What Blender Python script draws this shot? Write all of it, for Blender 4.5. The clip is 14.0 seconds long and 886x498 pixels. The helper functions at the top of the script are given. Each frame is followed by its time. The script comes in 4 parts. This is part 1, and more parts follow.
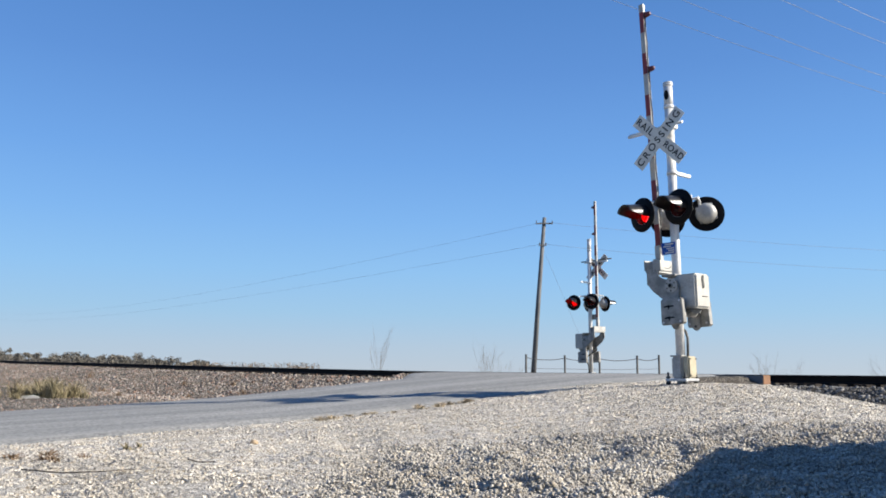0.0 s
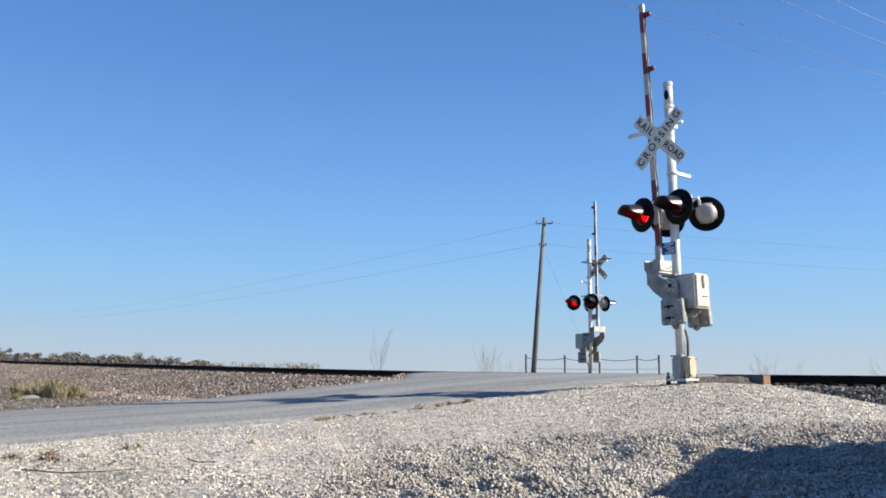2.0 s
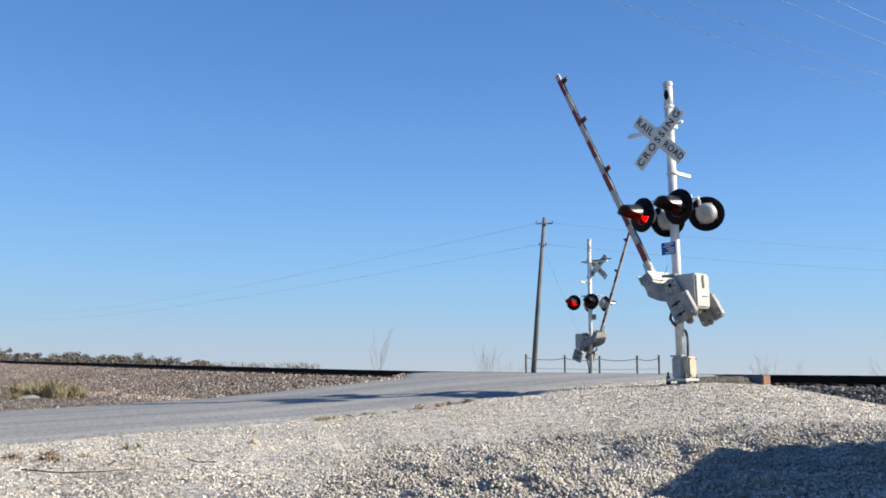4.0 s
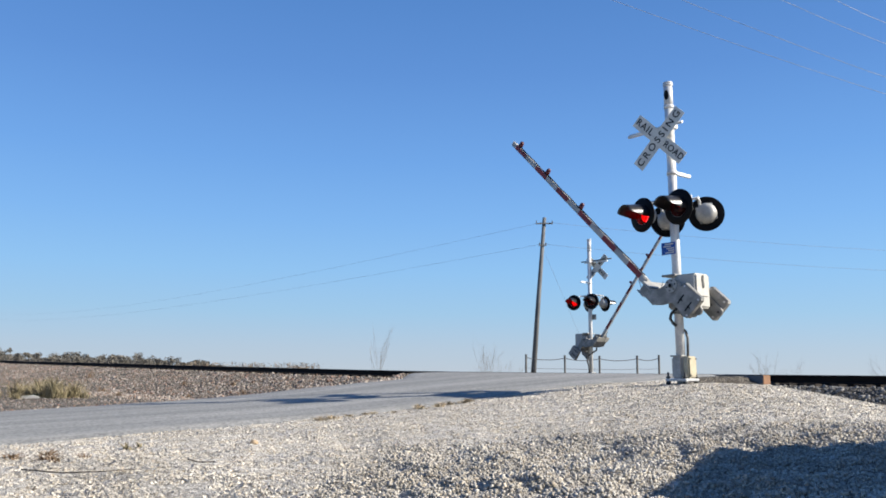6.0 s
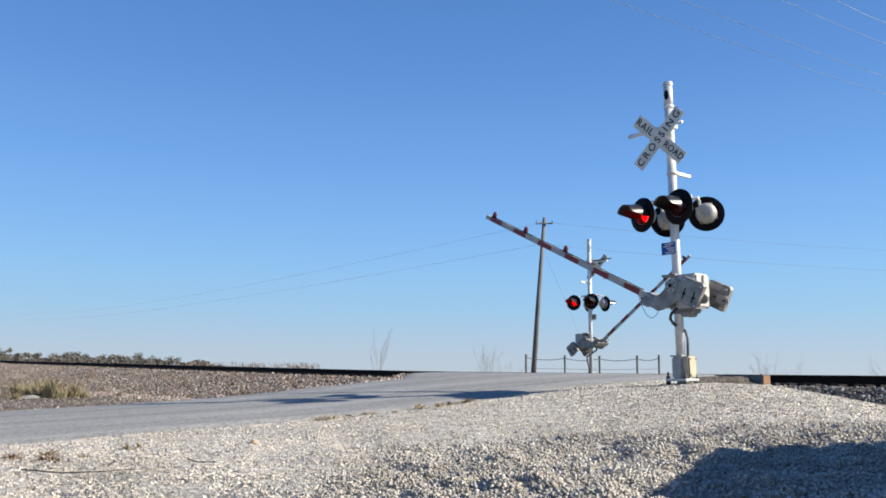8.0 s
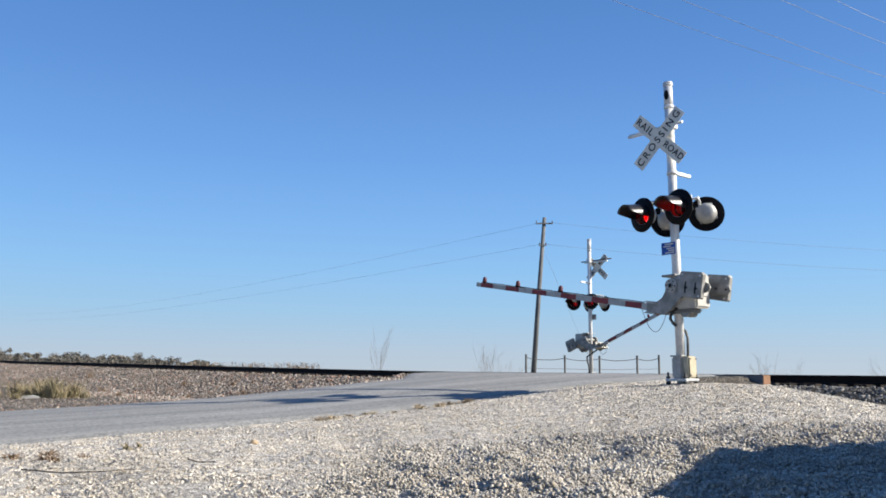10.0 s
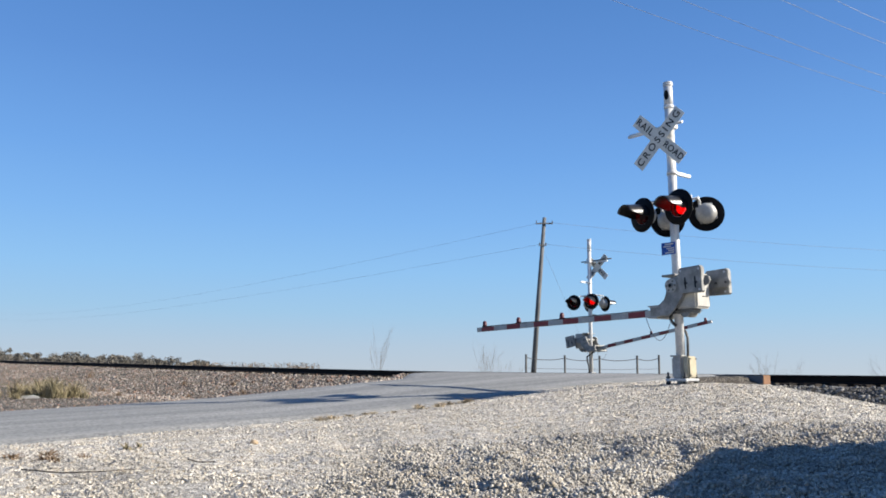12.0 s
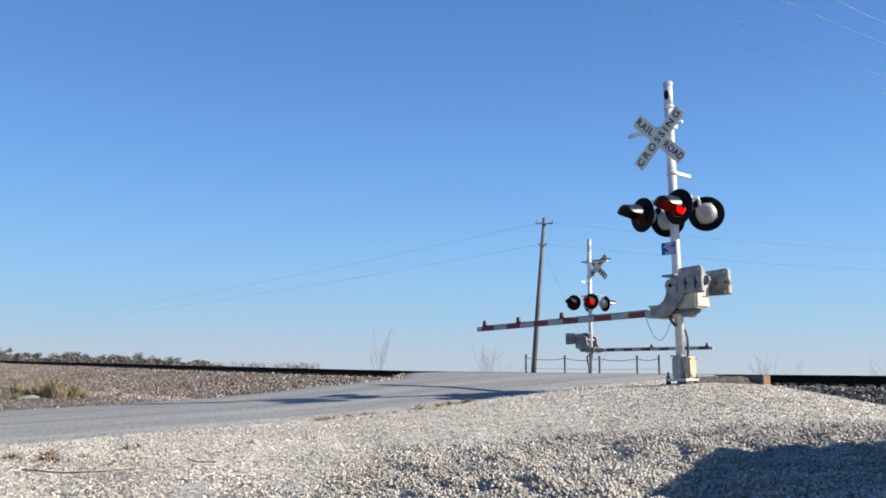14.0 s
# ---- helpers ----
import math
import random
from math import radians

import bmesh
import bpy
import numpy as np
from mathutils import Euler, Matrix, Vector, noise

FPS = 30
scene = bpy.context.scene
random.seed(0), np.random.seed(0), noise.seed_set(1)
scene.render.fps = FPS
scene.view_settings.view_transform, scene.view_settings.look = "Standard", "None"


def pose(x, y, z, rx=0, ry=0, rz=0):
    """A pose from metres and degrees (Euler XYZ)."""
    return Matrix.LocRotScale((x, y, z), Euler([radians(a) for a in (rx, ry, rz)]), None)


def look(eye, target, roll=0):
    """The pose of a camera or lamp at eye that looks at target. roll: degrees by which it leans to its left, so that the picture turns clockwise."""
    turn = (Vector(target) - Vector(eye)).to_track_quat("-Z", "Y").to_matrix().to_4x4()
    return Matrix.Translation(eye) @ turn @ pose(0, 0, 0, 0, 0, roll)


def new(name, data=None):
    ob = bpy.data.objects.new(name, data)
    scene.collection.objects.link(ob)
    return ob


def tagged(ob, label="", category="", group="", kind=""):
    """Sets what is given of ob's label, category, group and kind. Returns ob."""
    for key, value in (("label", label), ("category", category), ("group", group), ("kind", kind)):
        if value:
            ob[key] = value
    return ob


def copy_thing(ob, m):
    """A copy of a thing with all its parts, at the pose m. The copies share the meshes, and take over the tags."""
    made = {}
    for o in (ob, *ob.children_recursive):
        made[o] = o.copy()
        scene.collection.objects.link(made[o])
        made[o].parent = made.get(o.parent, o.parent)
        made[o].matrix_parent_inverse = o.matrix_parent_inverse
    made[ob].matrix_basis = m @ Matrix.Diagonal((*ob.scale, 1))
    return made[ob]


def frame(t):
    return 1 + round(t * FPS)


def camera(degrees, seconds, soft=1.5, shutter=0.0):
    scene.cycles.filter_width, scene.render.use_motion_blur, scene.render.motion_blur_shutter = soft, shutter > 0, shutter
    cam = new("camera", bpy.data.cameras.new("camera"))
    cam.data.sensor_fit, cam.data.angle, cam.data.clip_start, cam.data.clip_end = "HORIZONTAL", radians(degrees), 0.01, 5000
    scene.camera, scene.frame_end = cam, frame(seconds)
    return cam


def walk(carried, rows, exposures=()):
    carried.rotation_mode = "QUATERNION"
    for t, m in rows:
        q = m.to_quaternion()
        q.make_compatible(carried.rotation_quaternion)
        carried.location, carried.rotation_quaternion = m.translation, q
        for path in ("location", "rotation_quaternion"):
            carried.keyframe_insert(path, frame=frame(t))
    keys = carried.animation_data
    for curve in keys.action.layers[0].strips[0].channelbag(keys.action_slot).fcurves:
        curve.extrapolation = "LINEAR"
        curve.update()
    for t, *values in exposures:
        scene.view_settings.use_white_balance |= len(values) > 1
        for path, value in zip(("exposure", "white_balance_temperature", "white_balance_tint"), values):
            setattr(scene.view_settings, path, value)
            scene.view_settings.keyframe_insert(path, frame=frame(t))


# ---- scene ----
SECONDS = 14.0
cam = camera(56.8, SECONDS, soft=1.75)
EYE = look((0, 0, 0), (0, 1450, 217.7), 0.5)
walk(cam, [(0.0, EYE), (14.0, EYE)], exposures=[(0.0, 1.05), (14.0, 1.05)])

# ---- light ----
HAZE = ((0, (0.503, 0.584, 0.687)), (0.03, (0.456, 0.578, 0.723)), (0.07, (0.361, 0.578, 0.799)), (0.12, (0.292, 0.552, 0.871)), (0.18, (0.227, 0.479, 0.871)), (0.25, (0.171, 0.397, 0.815)), (0.35, (0.122, 0.301, 0.694)), (0.44, (0.093, 0.25, 0.61)), (1.0, (0.045, 0.141, 0.429)))
SUN_WAY = Vector((0.866, -0.185, 0.463)).normalized()
world = bpy.data.worlds.new("sky")
scene.world = world
world.use_nodes = True
wn = world.node_tree.nodes
sky = wn.new("ShaderNodeTexSky")
sky.sky_type = "NISHITA"
sky.sun_disc = False
sky.sun_elevation = math.asin(SUN_WAY.z)
sky.sun_rotation = -math.atan2(SUN_WAY.x, SUN_WAY.y)
sky.altitude = 0
sky.air_density = 1.1
sky.dust_density = 0.0
sky.ozone_density = 6.0
wn["Background"].inputs["Strength"].default_value = 0.0665
clear_air = wn.new("ShaderNodeMix")
clear_air.data_type, clear_air.blend_type = "RGBA", "MULTIPLY"
clear_air.inputs[0].default_value = 1.0
clear_air.inputs[7].default_value = (0.825, 0.995, 1.25, 1)
world.node_tree.links.new(sky.outputs[0], clear_air.inputs[6])
world.node_tree.links.new(clear_air.outputs[2], wn["Background"].inputs[0])
# dry haze that greys the air towards the horizon, even all round
at_sky, up, haze, thick, hazy, both = (wn.new("ShaderNode" + k) for k in ("TexCoord", "SeparateXYZ", "ValToRGB", "ValToRGB", "Background", "MixShader"))
wl = world.node_tree.links.new
wl(at_sky.outputs["Generated"], up.inputs[0])
for ramp, stops in ((haze, HAZE), (thick, ((0.0, (0.9,) * 3), (0.45, (0.84,) * 3), (1.0, (0.2,) * 3)))):
    wl(up.outputs["Z"], ramp.inputs[0])
    while len(ramp.color_ramp.elements) < len(stops):
        ramp.color_ramp.elements.new(0.5)
    for e, (z, c) in zip(ramp.color_ramp.elements, stops):
        e.position, e.color = z, (*c, 1)
hazy.inputs["Strength"].default_value = 0.483
wl(haze.outputs[0], hazy.inputs[0])
wl(thick.outputs[0], both.inputs[0]), wl(wn["Background"].outputs[0], both.inputs[1]), wl(hazy.outputs[0], both.inputs[2])
wl(both.outputs[0], wn["World Output"].inputs[0])
sun_data = bpy.data.lights.new("sun", "SUN")
sun_data.energy = 5.0
sun_data.angle = radians(0.53)
sun_data.color = (1.0, 0.93, 0.82)
sun = new("sun", sun_data)
sun.matrix_world = look(SUN_WAY * 60, (0, 0, 0))


# ---- materials ----
def surface(name, a, b, rough=0.7, metal=0.0, scale=3.0, fine=60.0, bump=0.15, dist=0.004, island=0.0, each=0.0, third=None, coat=0.0, spec=0.5, streak=False, grains=(0.82, 1.14)):
    """Two tones in large patches, fine grain over them, and relief; island and each vary loose pieces and objects."""
    m = bpy.data.materials.new(name)
    m.use_nodes = True
    nt, n, link = m.node_tree, m.node_tree.nodes, m.node_tree.links.new
    bsdf = n["Principled BSDF"]
    bsdf.inputs["Roughness"].default_value = rough
    bsdf.inputs["Metallic"].default_value = metal
    bsdf.inputs["Coat Weight"].default_value = coat
    bsdf.inputs["Specular IOR Level"].default_value = spec
    at = n.new("ShaderNodeTexCoord")
    big, small = n.new("ShaderNodeTexNoise"), n.new("ShaderNodeTexNoise")
    big.inputs["Scale"].default_value, big.inputs["Detail"].default_value = scale, 6
    small.inputs["Scale"].default_value, small.inputs["Detail"].default_value = fine, 4
    for t in (big, small):
        link(at.outputs["Object"], t.inputs["Vector"])
    if streak:
        # tyre-worn bands along the road
        turn, run = n.new("ShaderNodeMapping"), n.new("ShaderNodeMapping")
        turn.inputs["Rotation"].default_value = (0, 0, radians(-38.5))
        run.inputs["Scale"].default_value = (0.12, 2.2, 1.0)
        link(at.outputs["Object"], turn.inputs[0]), link(turn.outputs[0], run.inputs[0]), link(run.outputs[0], big.inputs["Vector"])
    ramp = n.new("ShaderNodeValToRGB")
    ramp.color_ramp.elements[0].position, ramp.color_ramp.elements[1].position = 0.36, 0.64
    ramp.color_ramp.elements[0].color, ramp.color_ramp.elements[1].color = (*a, 1), (*b, 1)
    link(big.outputs[0], ramp.inputs[0])
    colour = ramp.outputs[0]
    grain = n.new("ShaderNodeMapRange")
    grain.inputs["From Min"].default_value, grain.inputs["From Max"].default_value = 0.3, 0.7
    grain.inputs["To Min"].default_value, grain.inputs["To Max"].default_value = grains
    link(small.outputs[0], grain.inputs[0])
    hsv = n.new("ShaderNodeHueSaturation")
    link(colour, hsv.inputs["Color"])
    value = grain.outputs[0]
    if island or each:
        src = n.new("ShaderNodeNewGeometry").outputs["Random Per Island"] if island else n.new("ShaderNodeObjectInfo").outputs["Random"]
        amount = island or each
        spread = n.new("ShaderNodeMapRange")
        spread.inputs["To Min"].default_value, spread.inputs["To Max"].default_value = 1 - amount, 1 + amount
        link(src, spread.inputs[0])
        mul = n.new("ShaderNodeMath")
        mul.operation = "MULTIPLY"
        link(value, mul.inputs[0]), link(spread.outputs[0], mul.inputs[1])
        value = mul.outputs[0]
        if third:
            white = n.new("ShaderNodeTexWhiteNoise")
            white.noise_dimensions = "1D"
            link(src, white.inputs["W"])
            pick = n.new("ShaderNodeMath")
            pick.operation = "GREATER_THAN"
            pick.inputs[1].default_value = 0.8
            link(white.outputs[0], pick.inputs[0])
            mix = n.new("ShaderNodeMix")
            mix.data_type = "RGBA"
            link(pick.outputs[0], mix.inputs[0]), link(colour, mix.inputs[6])
            mix.inputs[7].default_value = (*third, 1)
            link(mix.outputs[2], hsv.inputs["Color"])
    link(value, hsv.inputs["Value"])
    link(hsv.outputs[0], bsdf.inputs["Base Color"])
    wear = n.new("ShaderNodeMapRange")
    wear.inputs["To Min"].default_value, wear.inputs["To Max"].default_value = max(0.02, rough - 0.12), min(1, rough + 0.12)
    link(big.outputs[0], wear.inputs[0]), link(wear.outputs[0], bsdf.inputs["Roughness"])
    if bump:
        b_ = n.new("ShaderNodeBump")
        b_.inputs["Strength"].default_value, b_.inputs["Distance"].default_value = bump, dist
        link(small.outputs[0], b_.inputs["Height"]), link(b_.outputs[0], bsdf.inputs["Normal"])
    return m


def grit(name, a, b, cells, deep, gap_shade=0.2):
    """Packed small stones: cells of differing tone on patches of two tones, with the shade in the gaps between painted
    dark.
    """
    m = bpy.data.materials.new(name)
    m.use_nodes = True
    n, link = m.node_tree.nodes, m.node_tree.links.new
    bsdf = n["Principled BSDF"]
    bsdf.inputs["Roughness"].default_value, bsdf.inputs["Specular IOR Level"].default_value = 0.95, 0.2
    at = n.new("ShaderNodeTexCoord")
    patch, cell, gap = n.new("ShaderNodeTexNoise"), n.new("ShaderNodeTexVoronoi"), n.new("ShaderNodeTexVoronoi")
    patch.inputs["Scale"].default_value, patch.inputs["Detail"].default_value = 0.8, 5
    gap.feature = "DISTANCE_TO_EDGE"
    for v in (cell, gap):
        v.inputs["Scale"].default_value = cells
    for v in (patch, cell, gap):
        link(at.outputs["Object"], v.inputs["Vector"])
    ramp = n.new("ShaderNodeValToRGB")
    ramp.color_ramp.elements[0].position, ramp.color_ramp.elements[1].position = 0.38, 0.62
    ramp.color_ramp.elements[0].color, ramp.color_ramp.elements[1].color = (*a, 1), (*b, 1)
    link(patch.outputs[0], ramp.inputs[0])
    tone, edge, mul, hsv, relief = n.new("ShaderNodeMapRange"), n.new("ShaderNodeMapRange"), n.new("ShaderNodeMath"), n.new("ShaderNodeHueSaturation"), n.new("ShaderNodeBump")
    tone.inputs["To Min"].default_value, tone.inputs["To Max"].default_value = 0.55, 1.3
    # shade between the stones, multiplied into the base colour towards cell edges
    edge.inputs["From Max"].default_value, edge.inputs["To Min"].default_value = 0.22, gap_shade
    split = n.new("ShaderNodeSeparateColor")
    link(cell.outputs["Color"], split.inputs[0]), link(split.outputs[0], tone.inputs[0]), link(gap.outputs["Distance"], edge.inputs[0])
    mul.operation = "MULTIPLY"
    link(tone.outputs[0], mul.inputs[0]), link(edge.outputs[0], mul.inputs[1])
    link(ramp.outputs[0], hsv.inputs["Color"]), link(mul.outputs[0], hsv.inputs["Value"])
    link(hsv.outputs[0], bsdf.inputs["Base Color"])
    relief.inputs["Strength"].default_value, relief.inputs["Distance"].default_value = 1.0, deep
    link(edge.outputs[0], relief.inputs["Height"]), link(relief.outputs[0], bsdf.inputs["Normal"])
    return m


def glow(name, colour, strength):
    m = bpy.data.materials.new(name)
    m.use_nodes = True
    b = m.node_tree.nodes["Principled BSDF"]
    b.inputs["Base Color"].default_value = (*colour, 1)
    b.inputs["Emission Color"].default_value = (*colour, 1)
    b.inputs["Emission Strength"].default_value = strength
    return m


def tinted_lens(name, colour, clear):
    m = bpy.data.materials.new(name)
    m.use_nodes = True
    n, link = m.node_tree.nodes, m.node_tree.links.new
    b = n["Principled BSDF"]
    b.inputs["Base Color"].default_value = (*colour, 1)
    b.inputs["Roughness"].default_value = 0.25
    tr, mix = n.new("ShaderNodeBsdfTransparent"), n.new("ShaderNodeMixShader")
    tr.inputs[0].default_value = (0.95, 0.10, 0.08, 1)
    mix.inputs[0].default_value = clear
    link(b.outputs[0], mix.inputs[1]), link(tr.outputs[0], mix.inputs[2])
    link(mix.outputs[0], n["Material Output"].inputs[0])
    return m


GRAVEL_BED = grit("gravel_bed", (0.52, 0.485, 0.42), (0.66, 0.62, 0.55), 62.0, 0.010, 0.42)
GRAVEL = surface("pale_limestone_gravel", (0.475, 0.44, 0.385), (0.595, 0.555, 0.495), 0.9, scale=0.45, fine=70, bump=0.3, island=0.2, third=(0.40, 0.345, 0.27), spec=0.12)
# the lot's limestone in a darker tone, with shade of the heaps' pits painted in
GRAVEL_LOOSE = surface("shade_toned_gravel", (0.30, 0.28, 0.247), (0.42, 0.395, 0.352), 0.9, scale=0.9, fine=70, bump=0.3, island=0.34, third=(0.40, 0.35, 0.28), spec=0.12)
BALLAST_GREY = surface("grey_ballast", (0.15, 0.142, 0.13), (0.23, 0.22, 0.205), 0.9, scale=0.6, fine=40, bump=0.4, island=0.45)
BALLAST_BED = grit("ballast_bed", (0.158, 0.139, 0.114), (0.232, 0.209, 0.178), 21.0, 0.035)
BALLAST = surface("brown_ballast", (0.205, 0.172, 0.142), (0.30, 0.262, 0.225), 0.9, scale=0.35, fine=40, bump=0.4, island=0.55, third=(0.255, 0.160, 0.115))
FIELD = surface("dry_field", (0.133, 0.109, 0.066), (0.187, 0.156, 0.094), 0.95, scale=0.3, fine=9, bump=0.6, dist=0.05)
ASPHALT = surface("worn_asphalt", (0.185, 0.184, 0.172), (0.272, 0.268, 0.25), 0.9, scale=1.0, fine=22, bump=0.9, dist=0.008, spec=0.3, streak=True, grains=(0.62, 1.32))
ASPHALT_DARK = surface("patched_asphalt", (0.094, 0.088, 0.082), (0.14, 0.133, 0.121), 0.85, scale=1.1, fine=80, bump=0.6, dist=0.008)
RAIL_RUST = surface("rusty_rail_steel", (0.011, 0.008, 0.006), (0.02, 0.012, 0.009), 0.8, scale=4, fine=90, bump=0.2, spec=0.15)
TIE = surface("creosoted_timber", (0.017, 0.014, 0.012), (0.035, 0.028, 0.023), 0.9, scale=2, fine=40, bump=0.5, each=0.3, spec=0.15)
TIMBER = surface("weathered_crossing_timber", (0.172, 0.086, 0.043), (0.257, 0.133, 0.07), 0.85, scale=5, fine=50, bump=0.5)
ALU = surface("galvanised_pole", (0.50, 0.50, 0.495), (0.61, 0.61, 0.60), 0.42, 0.15, scale=3, fine=40, bump=0.06)
SILVER = surface("aluminium_paint", (0.29, 0.287, 0.272), (0.39, 0.384, 0.36), 0.5, 0.2, scale=5, fine=60, bump=0.1)
SILVER_WORN = surface("stained_aluminium_paint", (0.155, 0.153, 0.143), (0.285, 0.28, 0.263), 0.55, 0.15, scale=7, fine=60, bump=0.15)
CREAM = surface("cream_enamel", (0.359, 0.312, 0.211), (0.437, 0.382, 0.273), 0.5, scale=6, fine=50, bump=0.1)
BOX_PAINT = surface("off_white_box_paint", (0.34, 0.328, 0.297), (0.43, 0.415, 0.375), 0.5, scale=5, fine=50, bump=0.08)
BLACK = surface("black_paint", (0.003, 0.003, 0.004), (0.006, 0.006, 0.007), 0.6, scale=6, fine=60, bump=0.05, spec=0.12)
HOOD_PAINT = surface("glossy_black_paint", (0.010, 0.010, 0.011), (0.018, 0.018, 0.018), 0.33, scale=6, fine=60, bump=0.05)
WHITE_SHEET = surface("white_reflective_sheet", (0.54, 0.525, 0.47), (0.62, 0.605, 0.545), 0.5, scale=8, fine=60, bump=0.03)
LETTER = surface("black_sheet", (0.012, 0.012, 0.012), (0.02, 0.02, 0.02), 0.55, scale=8, fine=60, bump=0.02)
RED_SHEET = surface("red_reflective_sheet", (0.148, 0.014, 0.017), (0.203, 0.023, 0.025), 0.5, scale=7, fine=60, bump=0.05)
ARM_WHITE = surface("white_arm_sheet", (0.289, 0.285, 0.269), (0.374, 0.367, 0.347), 0.5, scale=5, fine=60, bump=0.05)
BLUE_SHEET = surface("blue_sign_sheet", (0.012, 0.055, 0.27), (0.018, 0.075, 0.33), 0.5, scale=8, fine=60, bump=0.02, spec=0.2)
CABLE = surface("black_rubber", (0.014, 0.014, 0.014), (0.023, 0.023, 0.023), 0.6, scale=9, fine=60, bump=0.05)
HOSE = surface("grey_conduit", (0.055, 0.055, 0.053), (0.094, 0.094, 0.09), 0.55, scale=9, fine=60, bump=0.1)
POLE_WOOD = surface("grey_pole_timber", (0.084, 0.086, 0.088), (0.138, 0.14, 0.142), 0.9, scale=1.5, fine=30, bump=0.4)
STEEL = surface("dark_post_steel", (0.039, 0.039, 0.035), (0.066, 0.066, 0.062), 0.6, 0.3, scale=6, fine=60, bump=0.1)
WIRE = surface("bright_wire", (0.22, 0.23, 0.25), (0.26, 0.27, 0.29), 0.5, 0.2, scale=2, fine=60, bump=0.0)
WIRE_DARK = surface("weathered_wire", (0.10, 0.105, 0.115), (0.13, 0.135, 0.145), 0.6, scale=2, fine=60, bump=0.0)
TWIG = surface("dry_twig", (0.109, 0.082, 0.058), (0.187, 0.148, 0.109), 0.9, scale=5, fine=60, bump=0.1)
STRAW = surface("dry_grass", (0.195, 0.16, 0.086), (0.273, 0.226, 0.133), 0.85, scale=3, fine=30, bump=0.0, island=0.35, third=(0.14, 0.121, 0.062))
DRY_MAT = surface("matted_straw", (0.27, 0.215, 0.14), (0.37, 0.30, 0.20), 0.9, scale=3, fine=30, bump=0.0, island=0.3)
WEED = surface("brown_weed", (0.15, 0.098, 0.058), (0.23, 0.16, 0.10), 0.9, scale=3, fine=30, bump=0.0, island=0.35)
FAR_LEAF = surface("far_foliage", (0.082, 0.077, 0.066), (0.128, 0.116, 0.097), 0.9, scale=0.12, fine=2, bump=0.0, island=0.2)
BUFF = surface("buff_rock", (0.312, 0.218, 0.125), (0.39, 0.296, 0.187), 0.9, scale=12, fine=60, bump=0.5)
BARK = surface("bark", (0.047, 0.039, 0.031), (0.078, 0.066, 0.055), 0.9, scale=3, fine=30, bump=0.3)
CONCRETE = surface("concrete", (0.281, 0.273, 0.257), (0.359, 0.351, 0.328), 0.9, scale=3, fine=50, bump=0.3)
CAR_PAINT = surface("dark_car_paint", (0.023, 0.027, 0.039), (0.027, 0.031, 0.043), 0.25, scale=2, fine=60, bump=0.0, coat=1.0)
GLASS_DARK = surface("dark_car_glass", (0.008, 0.009, 0.01), (0.011, 0.012, 0.014), 0.06, scale=2, fine=60, bump=0.0)
LENS = tinted_lens("red_lens", (0.03, 0.007, 0.006), 0.7)
BULB = glow("lit_red_bulb", (1.0, 0.055, 0.06), 1.25)
ARM_LAMP = glow("red_arm_lamp", (0.055, 0.002, 0.008), 0.05)


# ---- shapes ----
def box(bm, x0, x1, y0, y1, z0, z1, bevel=0.0, m=None):
    v = bmesh.ops.create_cube(bm, size=1)["verts"]
    for q in v:
        q.co = Vector(((x0 + x1) / 2 + q.co.x * (x1 - x0), (y0 + y1) / 2 + q.co.y * (y1 - y0), (z0 + z1) / 2 + q.co.z * (z1 - z0)))
    if bevel:
        edges = list({e for q in v for e in q.link_edges})
        v = bmesh.ops.bevel(bm, geom=edges, offset=bevel, segments=2, affect="EDGES")["verts"]
    if m:
        bmesh.ops.transform(bm, matrix=m, verts=v)


def tube(bm, points, radii, seg=12, caps=True):
    """A round bar along points, with one radius or one for each point."""
    points = [Vector(p) for p in points]
    if not hasattr(radii, "__len__"):
        radii = [radii] * len(points)
    rings = []
    side = None
    for i, p in enumerate(points):
        way = (points[min(i + 1, len(points) - 1)] - points[max(i - 1, 0)]).normalized()
        if side is None:
            side = way.orthogonal().normalized()
        else:
            side = (side - way * side.dot(way)).normalized()
        other = way.cross(side)
        rings.append([bm.verts.new(p + (side * math.cos(k * math.tau / seg) + other * math.sin(k * math.tau / seg)) * radii[i]) for k in range(seg)])
    for a, b in zip(rings, rings[1:]):
        for k in range(seg):
            f = bm.faces.new((a[k], a[(k + 1) % seg], b[(k + 1) % seg], b[k]))
            f.smooth = True
    if caps:
        bm.faces.new(rings[0][::-1])
        bm.faces.new(rings[-1])


def turned(bm, rows, seg=32, close=True):
    """A body turned about local Y from rows of (y, radius)."""
    rings = [[bm.verts.new((r * math.cos(k * math.tau / seg), y, r * math.sin(k * math.tau / seg))) for k in range(seg)] for y, r in rows]
    for a, b in zip(rings, rings[1:]):
        for k in range(seg):
            f = bm.faces.new((a[k], b[k], b[(k + 1) % seg], a[(k + 1) % seg]))
            f.smooth = True
    if close:
        bm.faces.new(rings[0])
        bm.faces.new(rings[-1][::-1])


